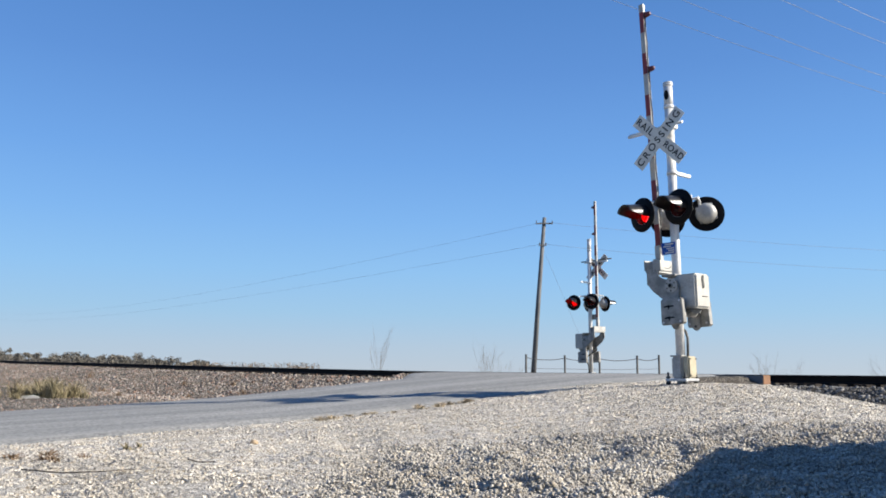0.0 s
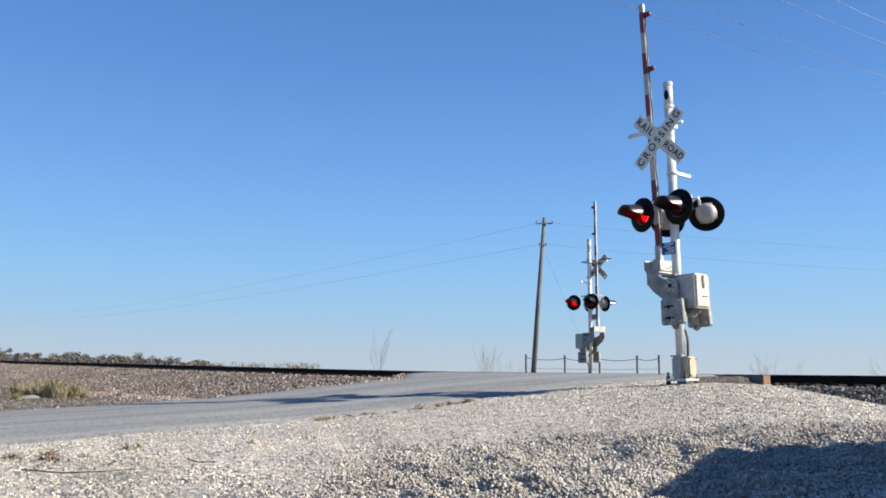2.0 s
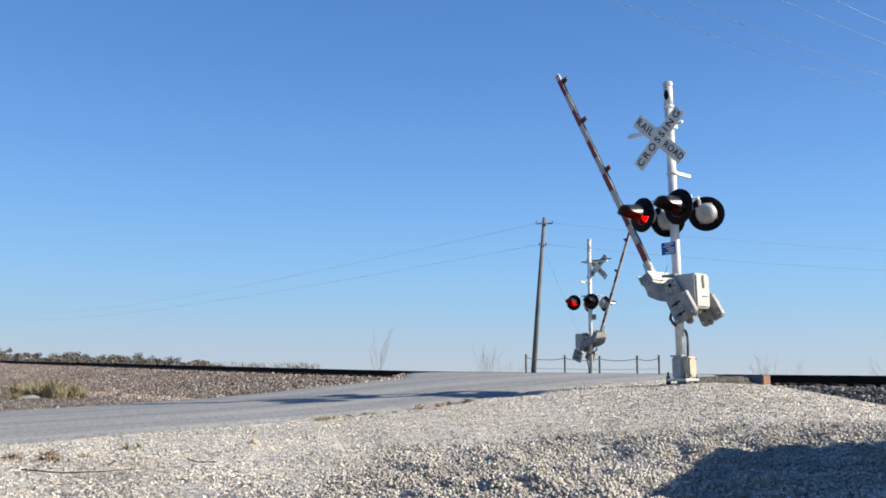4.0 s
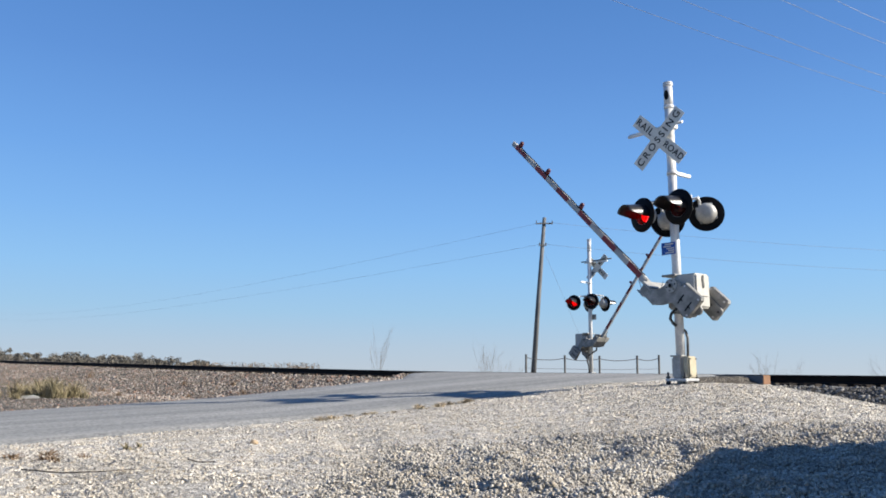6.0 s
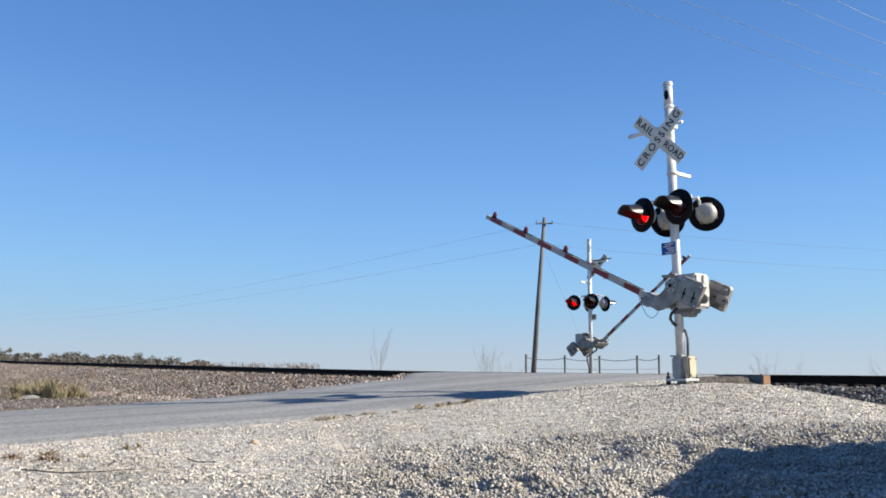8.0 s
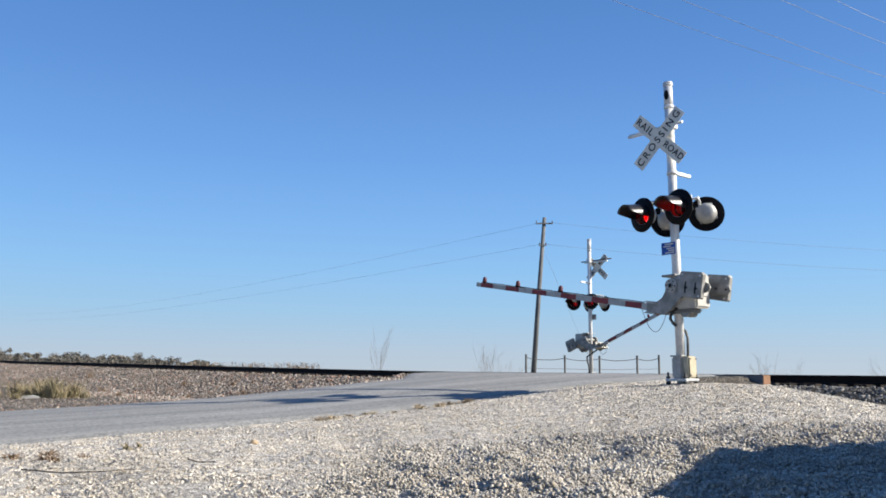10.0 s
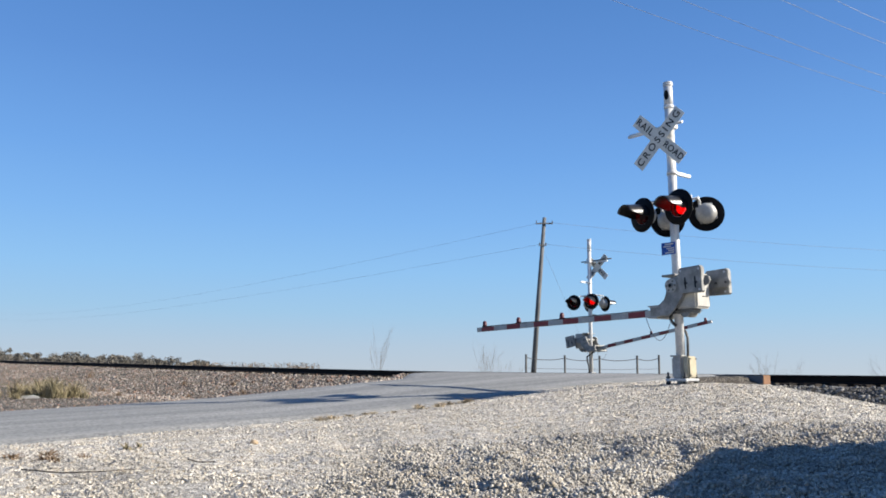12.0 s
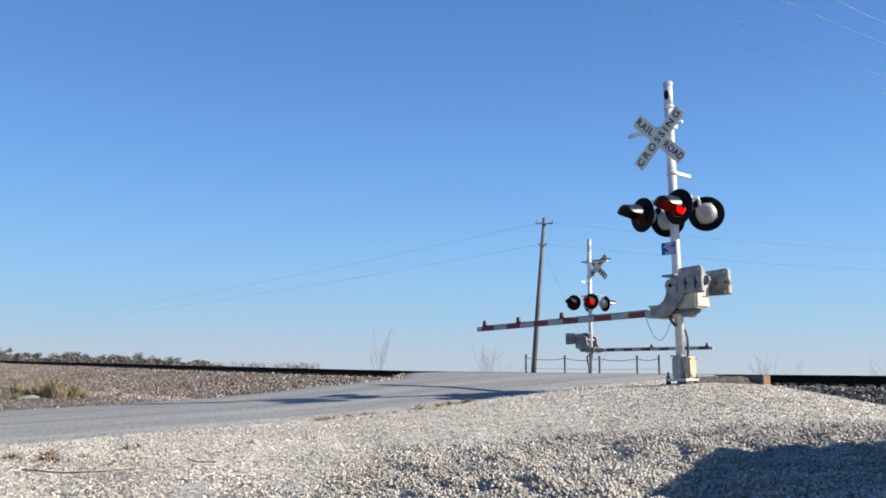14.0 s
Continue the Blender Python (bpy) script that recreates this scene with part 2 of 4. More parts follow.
def plate(bm, outline, y0, y1, bevel=0.0):
    """A plate with an outline in X and Z, from y0 to y1."""
    a = [bm.verts.new((x, y0, z)) for x, z in outline]
    b = [bm.verts.new((x, y1, z)) for x, z in outline]
    n = len(a)
    faces = [bm.faces.new(a), bm.faces.new(b[::-1])]
    for k in range(n):
        faces.append(bm.faces.new((a[k], b[k], b[(k + 1) % n], a[(k + 1) % n])))
    bmesh.ops.recalc_face_normals(bm, faces=faces)
    if bevel:
        bmesh.ops.bevel(bm, geom=list({e for f in faces[:2] for e in f.edges}), offset=bevel, segments=2, affect="EDGES")


def part(name, bm, material, parent=None, label="", m=None):
    bm.normal_update()
    me = bpy.data.meshes.new(name)
    bm.to_mesh(me)
    bm.free()
    me.materials.append(material)
    ob = new(name, me)
    if m is not None:
        ob.matrix_basis = m
    if parent is not None:
        ob.parent = parent
    if label:
        ob["label"] = label
    return ob


def raw_mesh(name, verts, faces, material, smooth=False):
    """One mesh from arrays; all faces have the same number of corners."""
    verts, faces = np.asarray(verts, dtype=np.float32), np.asarray(faces, dtype=np.int32)
    me = bpy.data.meshes.new(name)
    me.vertices.add(len(verts))
    me.vertices.foreach_set("co", verts.ravel())
    k = faces.shape[1]
    me.loops.add(faces.size)
    me.loops.foreach_set("vertex_index", faces.ravel())
    me.polygons.add(len(faces))
    me.polygons.foreach_set("loop_start", np.arange(0, faces.size, k, dtype=np.int32))
    if smooth:
        me.polygons.foreach_set("use_smooth", np.ones(len(faces), dtype=bool))
    me.update(calc_edges=True)
    me.validate()
    me.materials.append(material)
    return new(name, me)


def writing(name, text, size, material, parent, m, label="", space=1.4, bold=0.003):
    curve = bpy.data.curves.new(name, "FONT")
    curve.body, curve.size, curve.align_x, curve.align_y, curve.extrude = text, size, "CENTER", "CENTER", 0.002
    curve.space_character = space
    curve.offset = bold
    ob = new("text_source", curve)
    me = bpy.data.meshes.new_from_object(ob.evaluated_get(bpy.context.evaluated_depsgraph_get()))
    bpy.data.objects.remove(ob)
    me.materials.clear()
    me.materials.append(material)
    out = new(name, me)
    out.matrix_basis = m
    out.parent = parent
    if label:
        out["label"] = label
    return out


# ---- plan: u runs along the track, s along the road ----
TRACK_AZ = radians(51.5)
TU = Vector((-math.cos(TRACK_AZ), math.sin(TRACK_AZ), 0))
RS = Vector((math.sin(TRACK_AZ), math.cos(TRACK_AZ), 0))
PLAN_TURN = 128.5
TRACK_S = 17.3
ROAD_U0, ROAD_U1 = 10.0, 16.5


def place(u, s, z=0.0):
    return Vector((u * TU.x + s * RS.x, u * TU.y + s * RS.y, z))


def plan(x, y):
    return x * TU.x + y * TU.y, x * RS.x + y * RS.y


PROFILE_S = np.arange(-80, 140, 0.25)
_p = np.interp(PROFILE_S, [-80, -6, 1.9, 6.2, 8, 10.1, 12.5, 14.6, 16.2, 18.4, 20.5, 24, 30, 45, 140],
               [-1.2, -0.98, -0.81, -0.615, -0.49, -0.30, -0.14, -0.03, 0.0, 0.0, -0.03, -0.12, -0.5, -1.0, -1.2])
_k = np.hanning(11)
PROFILE_Z = np.convolve(np.pad(_p, 5, mode="edge"), _k / _k.sum(), mode="valid")


def road_z(s):
    return np.interp(s, PROFILE_S, PROFILE_Z)


def rail_z(u):
    u = np.asarray(u, dtype=float)
    return 0.0105 * (np.sqrt((np.clip(u, -500, 130) - 23) ** 2 + 16) + np.clip(u, -500, 130) - 23) / 2


def step(a, b, x):
    t = np.clip((np.asarray(x, dtype=float) - a) / (b - a), 0, 1)
    return t * t * (3 - 2 * t)


def far_edge(s):
    """The road's far edge, which flares into a wide apron at the rails."""
    return ROAD_U1 + 4.2 * step(11.0, 15.8, s)


def value_noise(x, y, size, seed):
    """Smooth random heights from 0 to 1 on a lattice of that size."""
    x, y = np.asarray(x, dtype=float) / size + 512, np.asarray(y, dtype=float) / size + 512
    i, j = np.floor(x).astype(np.int64), np.floor(y).astype(np.int64)
    fx, fy = x - i, y - j
    fx, fy = fx * fx * (3 - 2 * fx), fy * fy * (3 - 2 * fy)
    table = np.random.default_rng(seed).random((64, 64))
    def h(a, b):
        return table[a % 64, b % 64]
    return (h(i, j) * (1 - fx) + h(i + 1, j) * fx) * (1 - fy) + (h(i, j + 1) * (1 - fx) + h(i + 1, j + 1) * fx) * fy


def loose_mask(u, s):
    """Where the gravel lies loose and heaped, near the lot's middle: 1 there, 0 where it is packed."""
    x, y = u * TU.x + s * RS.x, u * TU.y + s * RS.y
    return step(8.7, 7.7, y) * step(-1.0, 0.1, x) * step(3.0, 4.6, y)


def ground_z(u, s):
    """The height of the ground: fields, road fill, gravel shoulder and ballast bank."""
    u, s = np.asarray(u, dtype=float), np.asarray(s, dtype=float)
    base = -1.05 + 0 * u
    edge = far_edge(np.where(s > TRACK_S, 2 * TRACK_S - s, s))
    road = road_z(s) - 0.03 - 0.28 * np.maximum(0, u - edge - 0.2) - 0.5 * np.maximum(0, ROAD_U0 - 0.3 - u)
    lot = road_z(s) - 0.02 + 0.085 * np.exp(-((u - 7.6) / 2.4) ** 2 - ((s - 10.8) / 2.4) ** 2)
    lot = np.minimum(lot, -0.155 - 0.01 * np.abs(u - 8))
    lot = lot - 0.14 * np.maximum(0, 7.0 - u) * step(8.0, 12.5, s) - 0.7 * np.maximum(0, s - 12.3 - 0.2 * np.maximum(0, u - 7))
    lot = lot - 0.35 * np.maximum(0, u - ROAD_U0 - 0.1)
    soft = step(ROAD_U0, ROAD_U0 - 2, u) * step(11.5, 9.0, s)
    lot = lot + 0.03 * np.sin(u * 1.3 + 0.6 * s) * np.sin(s * 0.9 - 0.4 * u) * soft
    lot = lot + 0.035 * np.sin(u * 2.9 + 1.1 * s) * np.sin(s * 2.3 - 1.7 * u) * soft * step(7.5, 4.0, s)
    lot = lot + 0.018 * np.sin(u * 6.1 - 2.0 * s) * np.sin(s * 5.3 + 2.7 * u) * soft * step(7.0, 4.5, s)
    heaps = 0.13 * (value_noise(u, s, 0.42, 1) - 0.5) + 0.13 * np.abs(value_noise(u + 0.5 * s, s - 0.5 * u, 0.27, 2) - 0.5) - 0.05
    lot = lot + (heaps * loose_mask(u, s) + 0.022 * (value_noise(u, s, 0.55, 3) - 0.5)) * step(ROAD_U0, ROAD_U0 - 1, u) * step(13.0, 11.0, s)
    bank = rail_z(u) - 0.235 - (0.5 - 0.26 * step(15.0, 19.0, u)) * np.maximum(0, np.abs(s - TRACK_S) - 1.75)
    return np.maximum(np.maximum(base, road), np.maximum(lot, bank))


def on_ground(x, y):
    return float(ground_z(*plan(x, y)))


# ---- ground ----
def spaced(fine0, fine1, step_, far):
    mid = np.arange(fine0, fine1 + step_ / 2, step_)
    grow = [step_]
    while sum(grow) < far:
        grow.append(grow[-1] * 1.35)
    out = np.cumsum(grow)
    return np.concatenate([fine0 - out[::-1], mid, fine1 + out])


def make_ground():
    us, ss = spaced(-4, 22, 0.09, 4200), spaced(0, 21, 0.09, 4200)
    U, S = np.meshgrid(us, ss, indexing="ij")
    rng = np.random.default_rng(3)
    Z = ground_z(U, S)
    near = (np.abs(U) < 60) & (np.abs(S) < 60)
    Z = Z + np.where(near & ((U < ROAD_U0 - 0.3) | (U > ROAD_U1 + 0.4)), rng.normal(0, 0.007, Z.shape), 0)
    Z = np.where((U > ROAD_U0 + 0.2) & (U < far_edge(np.where(S > TRACK_S, 2 * TRACK_S - S, S)) - 0.2), Z - 0.06, Z)
    verts = np.stack([U * TU.x + S * RS.x, U * TU.y + S * RS.y, Z], -1).reshape(-1, 3)
    n, k = U.shape
    i = (np.arange(n - 1)[:, None] * k + np.arange(k - 1)[None]).ravel()
    faces = np.stack([i, i + k, i + k + 1, i + 1], -1)
    centre = verts[faces].mean(1)
    if np.cross(verts[faces[0, 1]] - verts[faces[0, 0]], verts[faces[0, 2]] - verts[faces[0, 0]])[2] < 0:
        faces = faces[:, ::-1]
    ob = raw_mesh("ground", verts, faces, FIELD, smooth=True)
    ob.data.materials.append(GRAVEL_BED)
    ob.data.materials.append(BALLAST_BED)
    cu, cs = centre[:, 0] * TU.x + centre[:, 1] * TU.y, centre[:, 0] * RS.x + centre[:, 1] * RS.y
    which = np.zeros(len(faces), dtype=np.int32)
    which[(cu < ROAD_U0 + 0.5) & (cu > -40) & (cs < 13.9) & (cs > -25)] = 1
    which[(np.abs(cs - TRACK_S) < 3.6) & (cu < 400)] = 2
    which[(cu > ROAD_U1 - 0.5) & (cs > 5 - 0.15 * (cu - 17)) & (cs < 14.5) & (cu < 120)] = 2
    ob.data.polygons.foreach_set("material_index", which)
    return tagged(ob, "pale gravel lot, brown ballast and dry field ground", "ground", kind="structure")


def make_road():
    ss = np.concatenate([np.arange(-70, -2, 1.0), np.arange(-2, 16.46, 0.12)])
    ss2 = np.concatenate([np.arange(18.18, 30, 0.25), np.arange(30, 130, 2.0)])
    for name, run in (("road", ss), ("road", ss2)):
        across = np.linspace(0, 1, 25)
        bm = bmesh.new()
        rng = random.Random(5)
        rows = []
        edge0 = edge1 = 0.0
        for s in run:
            edge0 = 0.8 * edge0 + rng.uniform(-0.05, 0.05)
            edge1 = 0.8 * edge1 + rng.uniform(-0.05, 0.05)
            u0, u1 = ROAD_U0 + edge0 * 1.2, float(far_edge(s if s < TRACK_S else 2 * TRACK_S - s)) + edge1
            row = []
            for a in across:
                u = u0 + (u1 - u0) * a
                crown = 0.05 * (1 - (2 * a - 1) ** 2) * float(1 - step(12, 16, s))
                z = float(road_z(s)) + crown + 0.008 * noise.noise((u * 0.7, s * 0.7, 0))
                if a in (0.0, 1.0):
                    z -= 0.07
                row.append(bm.verts.new(place(u, s, z)))
            rows.append(row)
        for r0, r1 in zip(rows, rows[1:]):
            for k in range(len(r0) - 1):
                bm.faces.new((r0[k], r0[k + 1], r1[k + 1], r1[k])).smooth = True
        bmesh.ops.recalc_face_normals(bm, faces=bm.faces[:])
        if bm.faces[0].normal.z < 0:
            bmesh.ops.reverse_faces(bm, faces=bm.faces[:])
        tagged(part(name, bm, ASPHALT), "worn grey asphalt road rising to the crossing", "road", kind="structure")
    # fill between and beside the rails
    bm = bmesh.new()
    for s0, s1 in ((TRACK_S - 0.64, TRACK_S + 0.64),):
        for k in range(17):
            u0 = ROAD_U0 - 0.3 + k * 0.66
            box(bm, 0, 0.655, 0, s1 - s0, -0.2, -0.006 + 0.004 * (k % 2), 0.006, m=Matrix.Translation(place(u0, s0)) @ plan_matrix())
    tagged(part("crossing_fill", bm, ASPHALT_DARK), "dark asphalt fill between the rails", "crossing", kind="structure")


def plan_matrix():
    """Turns local X, Y into u, s (a mirrored pair is avoided by flipping neither: boxes only)."""
    return Matrix(((TU.x, RS.x, 0, 0), (TU.y, RS.y, 0, 0), (0, 0, 1, 0), (0, 0, 0, 1)))


def make_track():
    section = [(-0.07, 0), (0.07, 0), (0.07, 0.012), (0.012, 0.035), (0.012, 0.125), (0.036, 0.137), (0.036, 0.165), (0.028, 0.172), (-0.028, 0.172), (-0.036, 0.165), (-0.036, 0.137), (-0.012, 0.125), (-0.012, 0.035), (-0.07, 0.012)]
    us = np.concatenate([np.arange(-60, 0, 5.0), np.arange(0, 140, 1.5), np.arange(140, 420, 20.0)])
    for off in (-0.7525, 0.7525):
        bm = bmesh.new()
        rings = []
        for u in us:
            z = float(rail_z(u)) - 0.172
            rings.append([bm.verts.new(place(u, TRACK_S + off + y, z + h)) for y, h in section])
        for a, b in zip(rings, rings[1:]):
            for k in range(len(section)):
                bm.faces.new((a[k], a[(k + 1) % len(section)], b[(k + 1) % len(section)], b[k]))
        bm.faces.new(rings[0]), bm.faces.new(rings[-1][::-1])
        bmesh.ops.recalc_face_normals(bm, faces=bm.faces[:])
        tagged(part("rail", bm, RAIL_RUST), "rusty brown steel rail on timber ties", "rail", "rails of the track", "structure")
    bm = bmesh.new()
    box(bm, -0.115, 0.115, -1.3, 1.3, -0.17, 0.0, 0.012)
    first = tagged(part("railway_tie", bm, TIE), "dark creosoted timber tie bedded in ballast", "railway tie", "ties under the rails")
    rng = random.Random(8)
    first.matrix_basis = Matrix.Translation(place(8.9, TRACK_S, -0.172)) @ plan_turn()
    for i in range(1, 190):
        u = 8.9 - 0.52 * i if i <= 22 else 21.2 + 0.52 * (i - 23)
        z = float(rail_z(u)) - 0.172
        copy_thing(first, Matrix.Translation(place(u + rng.uniform(-0.03, 0.03), TRACK_S + rng.uniform(-0.04, 0.04), z)) @ plan_turn(rng.uniform(-1, 1)))


def plan_turn(extra=0.0):
    """Local X along the track, Y towards the near side."""
    return pose(0, 0, 0, 0, 0, PLAN_TURN + extra)


def scatter(name, us, ss, size, material, label, category, seed, lift=0.25, flat=0.75, zf=ground_z, spiky=False, heap=0.0, smooth=False):
    """Loose angular stones, resting on the ground: one mesh of many islands."""
    rng = np.random.default_rng(seed)
    base = np.array([(x, y, z) for x in (-0.7, 0.7) for y in (-0.7, 0.7) for z in (-0.7, 0.7)])
    tri = np.array([(0, 1, 3), (0, 3, 2), (4, 6, 7), (4, 7, 5), (0, 4, 5), (0, 5, 1), (2, 3, 7), (2, 7, 6), (0, 2, 6), (0, 6, 4), (1, 5, 7), (1, 7, 3)])
    if spiky:
        base = np.array([(1, 0, 0), (-1, 0, 0), (0, 1, 0), (0, -1, 0), (0, 0, 1), (0, 0, -1)]) * 1.2
        tri = np.array([(a, b, c) if (a + b // 2 + c) % 2 else (b, a, c) for a in (0, 1) for b in (2, 3) for c in (4, 5)])
    n = len(us)
    shape = base[None] * rng.uniform(0.55, 1.3, (n, len(base), 1)) + rng.normal(0, 0.16, (n, len(base), 3))
    shape = shape * rng.uniform(0.6, 1.25, (n, 1, 3))
    a, b = rng.uniform(0, math.tau, n), rng.normal(0, 0.5, n)
    ca, sa, cb, sb = np.cos(a)[:, None], np.sin(a)[:, None], np.cos(b)[:, None], np.sin(b)[:, None]
    x, y, z = shape[..., 0], shape[..., 1], shape[..., 2] * flat
    y, z = y * cb - z * sb, y * sb + z * cb
    x, y = x * ca - y * sa, x * sa + y * ca
    r = size[:, None] / 2
    cx, cy = us * TU.x + ss * RS.x, us * TU.y + ss * RS.y
    cz = zf(us, ss)
    verts = np.stack([x * r + cx[:, None], y * r + cy[:, None], z * r + (cz + size * (lift + heap * rng.uniform(-0.5, 1.0, n) ** 2))[:, None]], -1).reshape(-1, 3)
    faces = (tri[None] + (np.arange(n) * len(base))[:, None, None]).reshape(-1, 3)
    return tagged(raw_mesh(name, verts, faces, material, smooth), label, category, kind="stuff")


def make_stones():
    rng = np.random.default_rng(11)
    # gravel lot: densest where it lies nearest
    n = 640000
    Y = 4.7 + 11.5 * rng.random(n) ** 1.2
    X = Y * rng.uniform(-0.6, 0.6, n)
    u, s = X * TU.x + Y * TU.y, X * RS.x + Y * RS.y
    ragged = 0.16 * np.sin(s * 2.3) + 0.10 * np.sin(s * 7.1) + rng.normal(0, 0.12, n)
    keep = (u < ROAD_U0 + ragged) & (s < 13.2)
    u, s = u[keep][:245000], s[keep][:245000]
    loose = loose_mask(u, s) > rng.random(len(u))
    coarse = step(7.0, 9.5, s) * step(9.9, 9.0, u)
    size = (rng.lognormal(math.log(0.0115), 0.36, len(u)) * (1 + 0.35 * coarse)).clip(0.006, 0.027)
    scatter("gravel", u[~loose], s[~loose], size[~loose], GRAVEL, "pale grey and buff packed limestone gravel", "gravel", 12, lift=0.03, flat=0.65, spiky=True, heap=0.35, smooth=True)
    scatter("loose_gravel", u[loose], s[loose], size[loose] * 1.3, GRAVEL_LOOSE, "loose heaped limestone gravel stones, toned grey with the heaps' shade", "gravel", 16, lift=0.22, flat=0.85, heap=0.8)
    # ballast bank beyond the road
    n = 60000
    u = 16.5 + 100 * rng.random(n) ** 1.7
    s = rng.uniform(9.5, 15.75, n)
    keep = (s > 10.5 + rng.normal(0, 0.8, n)) & (u > far_edge(s) + 0.1 + rng.normal(0, 0.15, n))
    keep &= (ground_z(u, s) > road_z(s) - 1.2) & ((u > 22.5) | (s < 14.4))
    u, s = u[keep][:36000], s[keep][:36000]
    size = rng.lognormal(math.log(0.048), 0.33, len(u)).clip(0.025, 0.12)
    scatter("ballast", u, s, size, BALLAST, "brown and grey crushed ballast beside the track", "ballast", 13)
    # ballast on the camera's side of the track and between the rails
    n = 34000
    u = rng.uniform(-6, 9.3, n)
    s = rng.uniform(13.6, 19.3, n)
    keep = (np.abs(np.abs(s - TRACK_S) - 0.7525) > 0.12) & ((s < 15.8) | (s > 16.75))
    u, s = u[keep][:21000], s[keep][:21000]
    size = rng.lognormal(math.log(0.04), 0.33, len(u)).clip(0.022, 0.09)
    scatter("ballast", u, s, size, BALLAST_GREY, "grey-brown crushed ballast round the ties", "ballast", 14)
    # roadside rubble between the road and the bank
    n = 30000
    u = ROAD_U1 + 0.05 + 26 * rng.random(n) ** 1.5
    s = rng.uniform(1.0, 12.5, n)
    size = rng.lognormal(math.log(0.028), 0.4, n).clip(0.012, 0.08)
    scatter("rubble", u[:14000], s[:14000], size[:14000], BALLAST, "small brown stones on the road verge", "rubble", 15)


def make_crossing_timber():
    bm = bmesh.new()
    box(bm, -0.65, 0.65, -0.14, 0.14, -0.2, 0.0, 0.012)
    for f in bm.faces:
        f.material_index = 0 if abs(f.normal.x) > 0.7 else 1
    ob = part("crossing_timber", bm, TIMBER)
    ob.data.materials.append(POLE_WOOD)
    ob.matrix_basis = Matrix.Translation(place(9.95, 16.05, -0.01)) @ plan_turn()
    tagged(ob, "weathered grey timber with orange end grain at the crossing", "timber")


# ---- crossing signals ----
def on_front(x, y, z, roll=0.0):
    """Writing that faces local +Y at that place, turned by roll in its plane."""
    return Matrix.Translation((x, y, z)) @ Matrix(((-1, 0, 0, 0), (0, 0, 1, 0), (0, 1, 0, 0), (0, 0, 0, 1))) @ pose(0, 0, 0, 0, 0, roll)


def make_flasher(parent, x, y, z, yaw):
    """A lamp that faces local +Y: background disc with housing, hood, lens and a turning reflector."""
    bm = bmesh.new()
    turned(bm, [(-0.006, 0.165), (-0.006, 0.280), (-0.012, 0.288), (0.004, 0.288), (0.004, 0.165)], 48, close=False)
    disc = part("flasher", bm, BLACK, parent, "black round flasher with hooded red lens")
    disc.matrix_basis = pose(x, y, z, 0, 0, yaw)
    bm = bmesh.new()
    turned(bm, [(-0.215, 0.03), (-0.212, 0.09), (-0.19, 0.13), (-0.15, 0.155), (-0.04, 0.168), (0.0, 0.172), (0.0, 0.16), (-0.04, 0.155), (-0.15, 0.14)], 36, close=True)
    for k in range(4):
        a = k * math.tau / 4 + 0.5
        box(bm, -0.02, 0.02, -0.09, -0.03, 0.155, 0.19, 0.005, m=Matrix.Rotation(a, 4, "Y"))
    tube(bm, [(0, -0.21, 0), (0, -0.225, 0)], 0.02, 10)
    part("housing", bm, SILVER, disc, "grey painted metal housing")
    bm = bmesh.new()
    turned(bm, [(-0.070, 0.155), (-0.070, 0.115), (-0.078, 0.115), (-0.078, 0.155)], 32, close=False)
    part("baffle", bm, BLACK, disc, "black ring inside the lens")
    bm = bmesh.new()
    turned(bm, [(0.01, 0.158), (0.022, 0.14), (0.034, 0.10), (0.04, 0.05), (0.042, 0.004)], 32, close=True)
    part("lens", bm, LENS, disc, "red glass lens")
    bm = bmesh.new()
    turned(bm, [(0.0, 0.112), (-0.03, 0.108), (-0.045, 0.06), (-0.048, 0.004)], 28, close=False)
    reflector = part("reflector", bm, BLACK, disc, "turning reflector with a glowing red front", pose(0, -0.075, 0))
    me = reflector.data
    me.materials.append(BULB)
    bm = bmesh.new()
    bm.from_mesh(me)
    ring = [bm.verts.new((0.112 * math.cos(k * math.tau / 28), 0.001, 0.112 * math.sin(k * math.tau / 28))) for k in range(28)]
    top = bm.verts.new((0, 0.012, 0))
    for k in range(28):
        f = bm.faces.new((ring[k], top, ring[(k + 1) % 28]))
        f.material_index = 1
    bm.to_mesh(me)
    bm.free()
    # hood: an open visor, longest at its crown
    bm = bmesh.new()
    inner, outer = [], []
    for j in range(9):
        rows_i, rows_o = [], []
        for k in range(25):
            a = radians(-16 + 212 * k / 24)
            reach = 0.09 + 0.30 * float(step(-0.35, 0.35, math.sin(a)))
            y_ = 0.004 + reach * j / 8
            drop = -0.12 * (y_ ** 1.4)
            for rr, out in ((0.165, rows_i), (0.171, rows_o)):
                out.append(bm.verts.new((rr * math.cos(a), y_, rr * math.sin(a) + drop)))
        inner.append(rows_i), outer.append(rows_o)
    for grid, flip in ((inner, False), (outer, True)):
        for a, b in zip(grid, grid[1:]):
            for k in range(24):
                q = (a[k], a[k + 1], b[k + 1], b[k])
                bm.faces.new(q[::-1] if flip else q).smooth = True
    for k in range(24):
        bm.faces.new((inner[-1][k], outer[-1][k], outer[-1][k + 1], inner[-1][k + 1]))
    for e in (0, 24):
        for a, b, c, d in zip(inner, outer, inner[1:], outer[1:]):
            bm.faces.new((a[e], b[e], d[e], c[e]))
    bmesh.ops.recalc_face_normals(bm, faces=bm.faces[:])
    part("hood", bm, HOOD_PAINT, disc, "glossy black visor hood")
    return disc


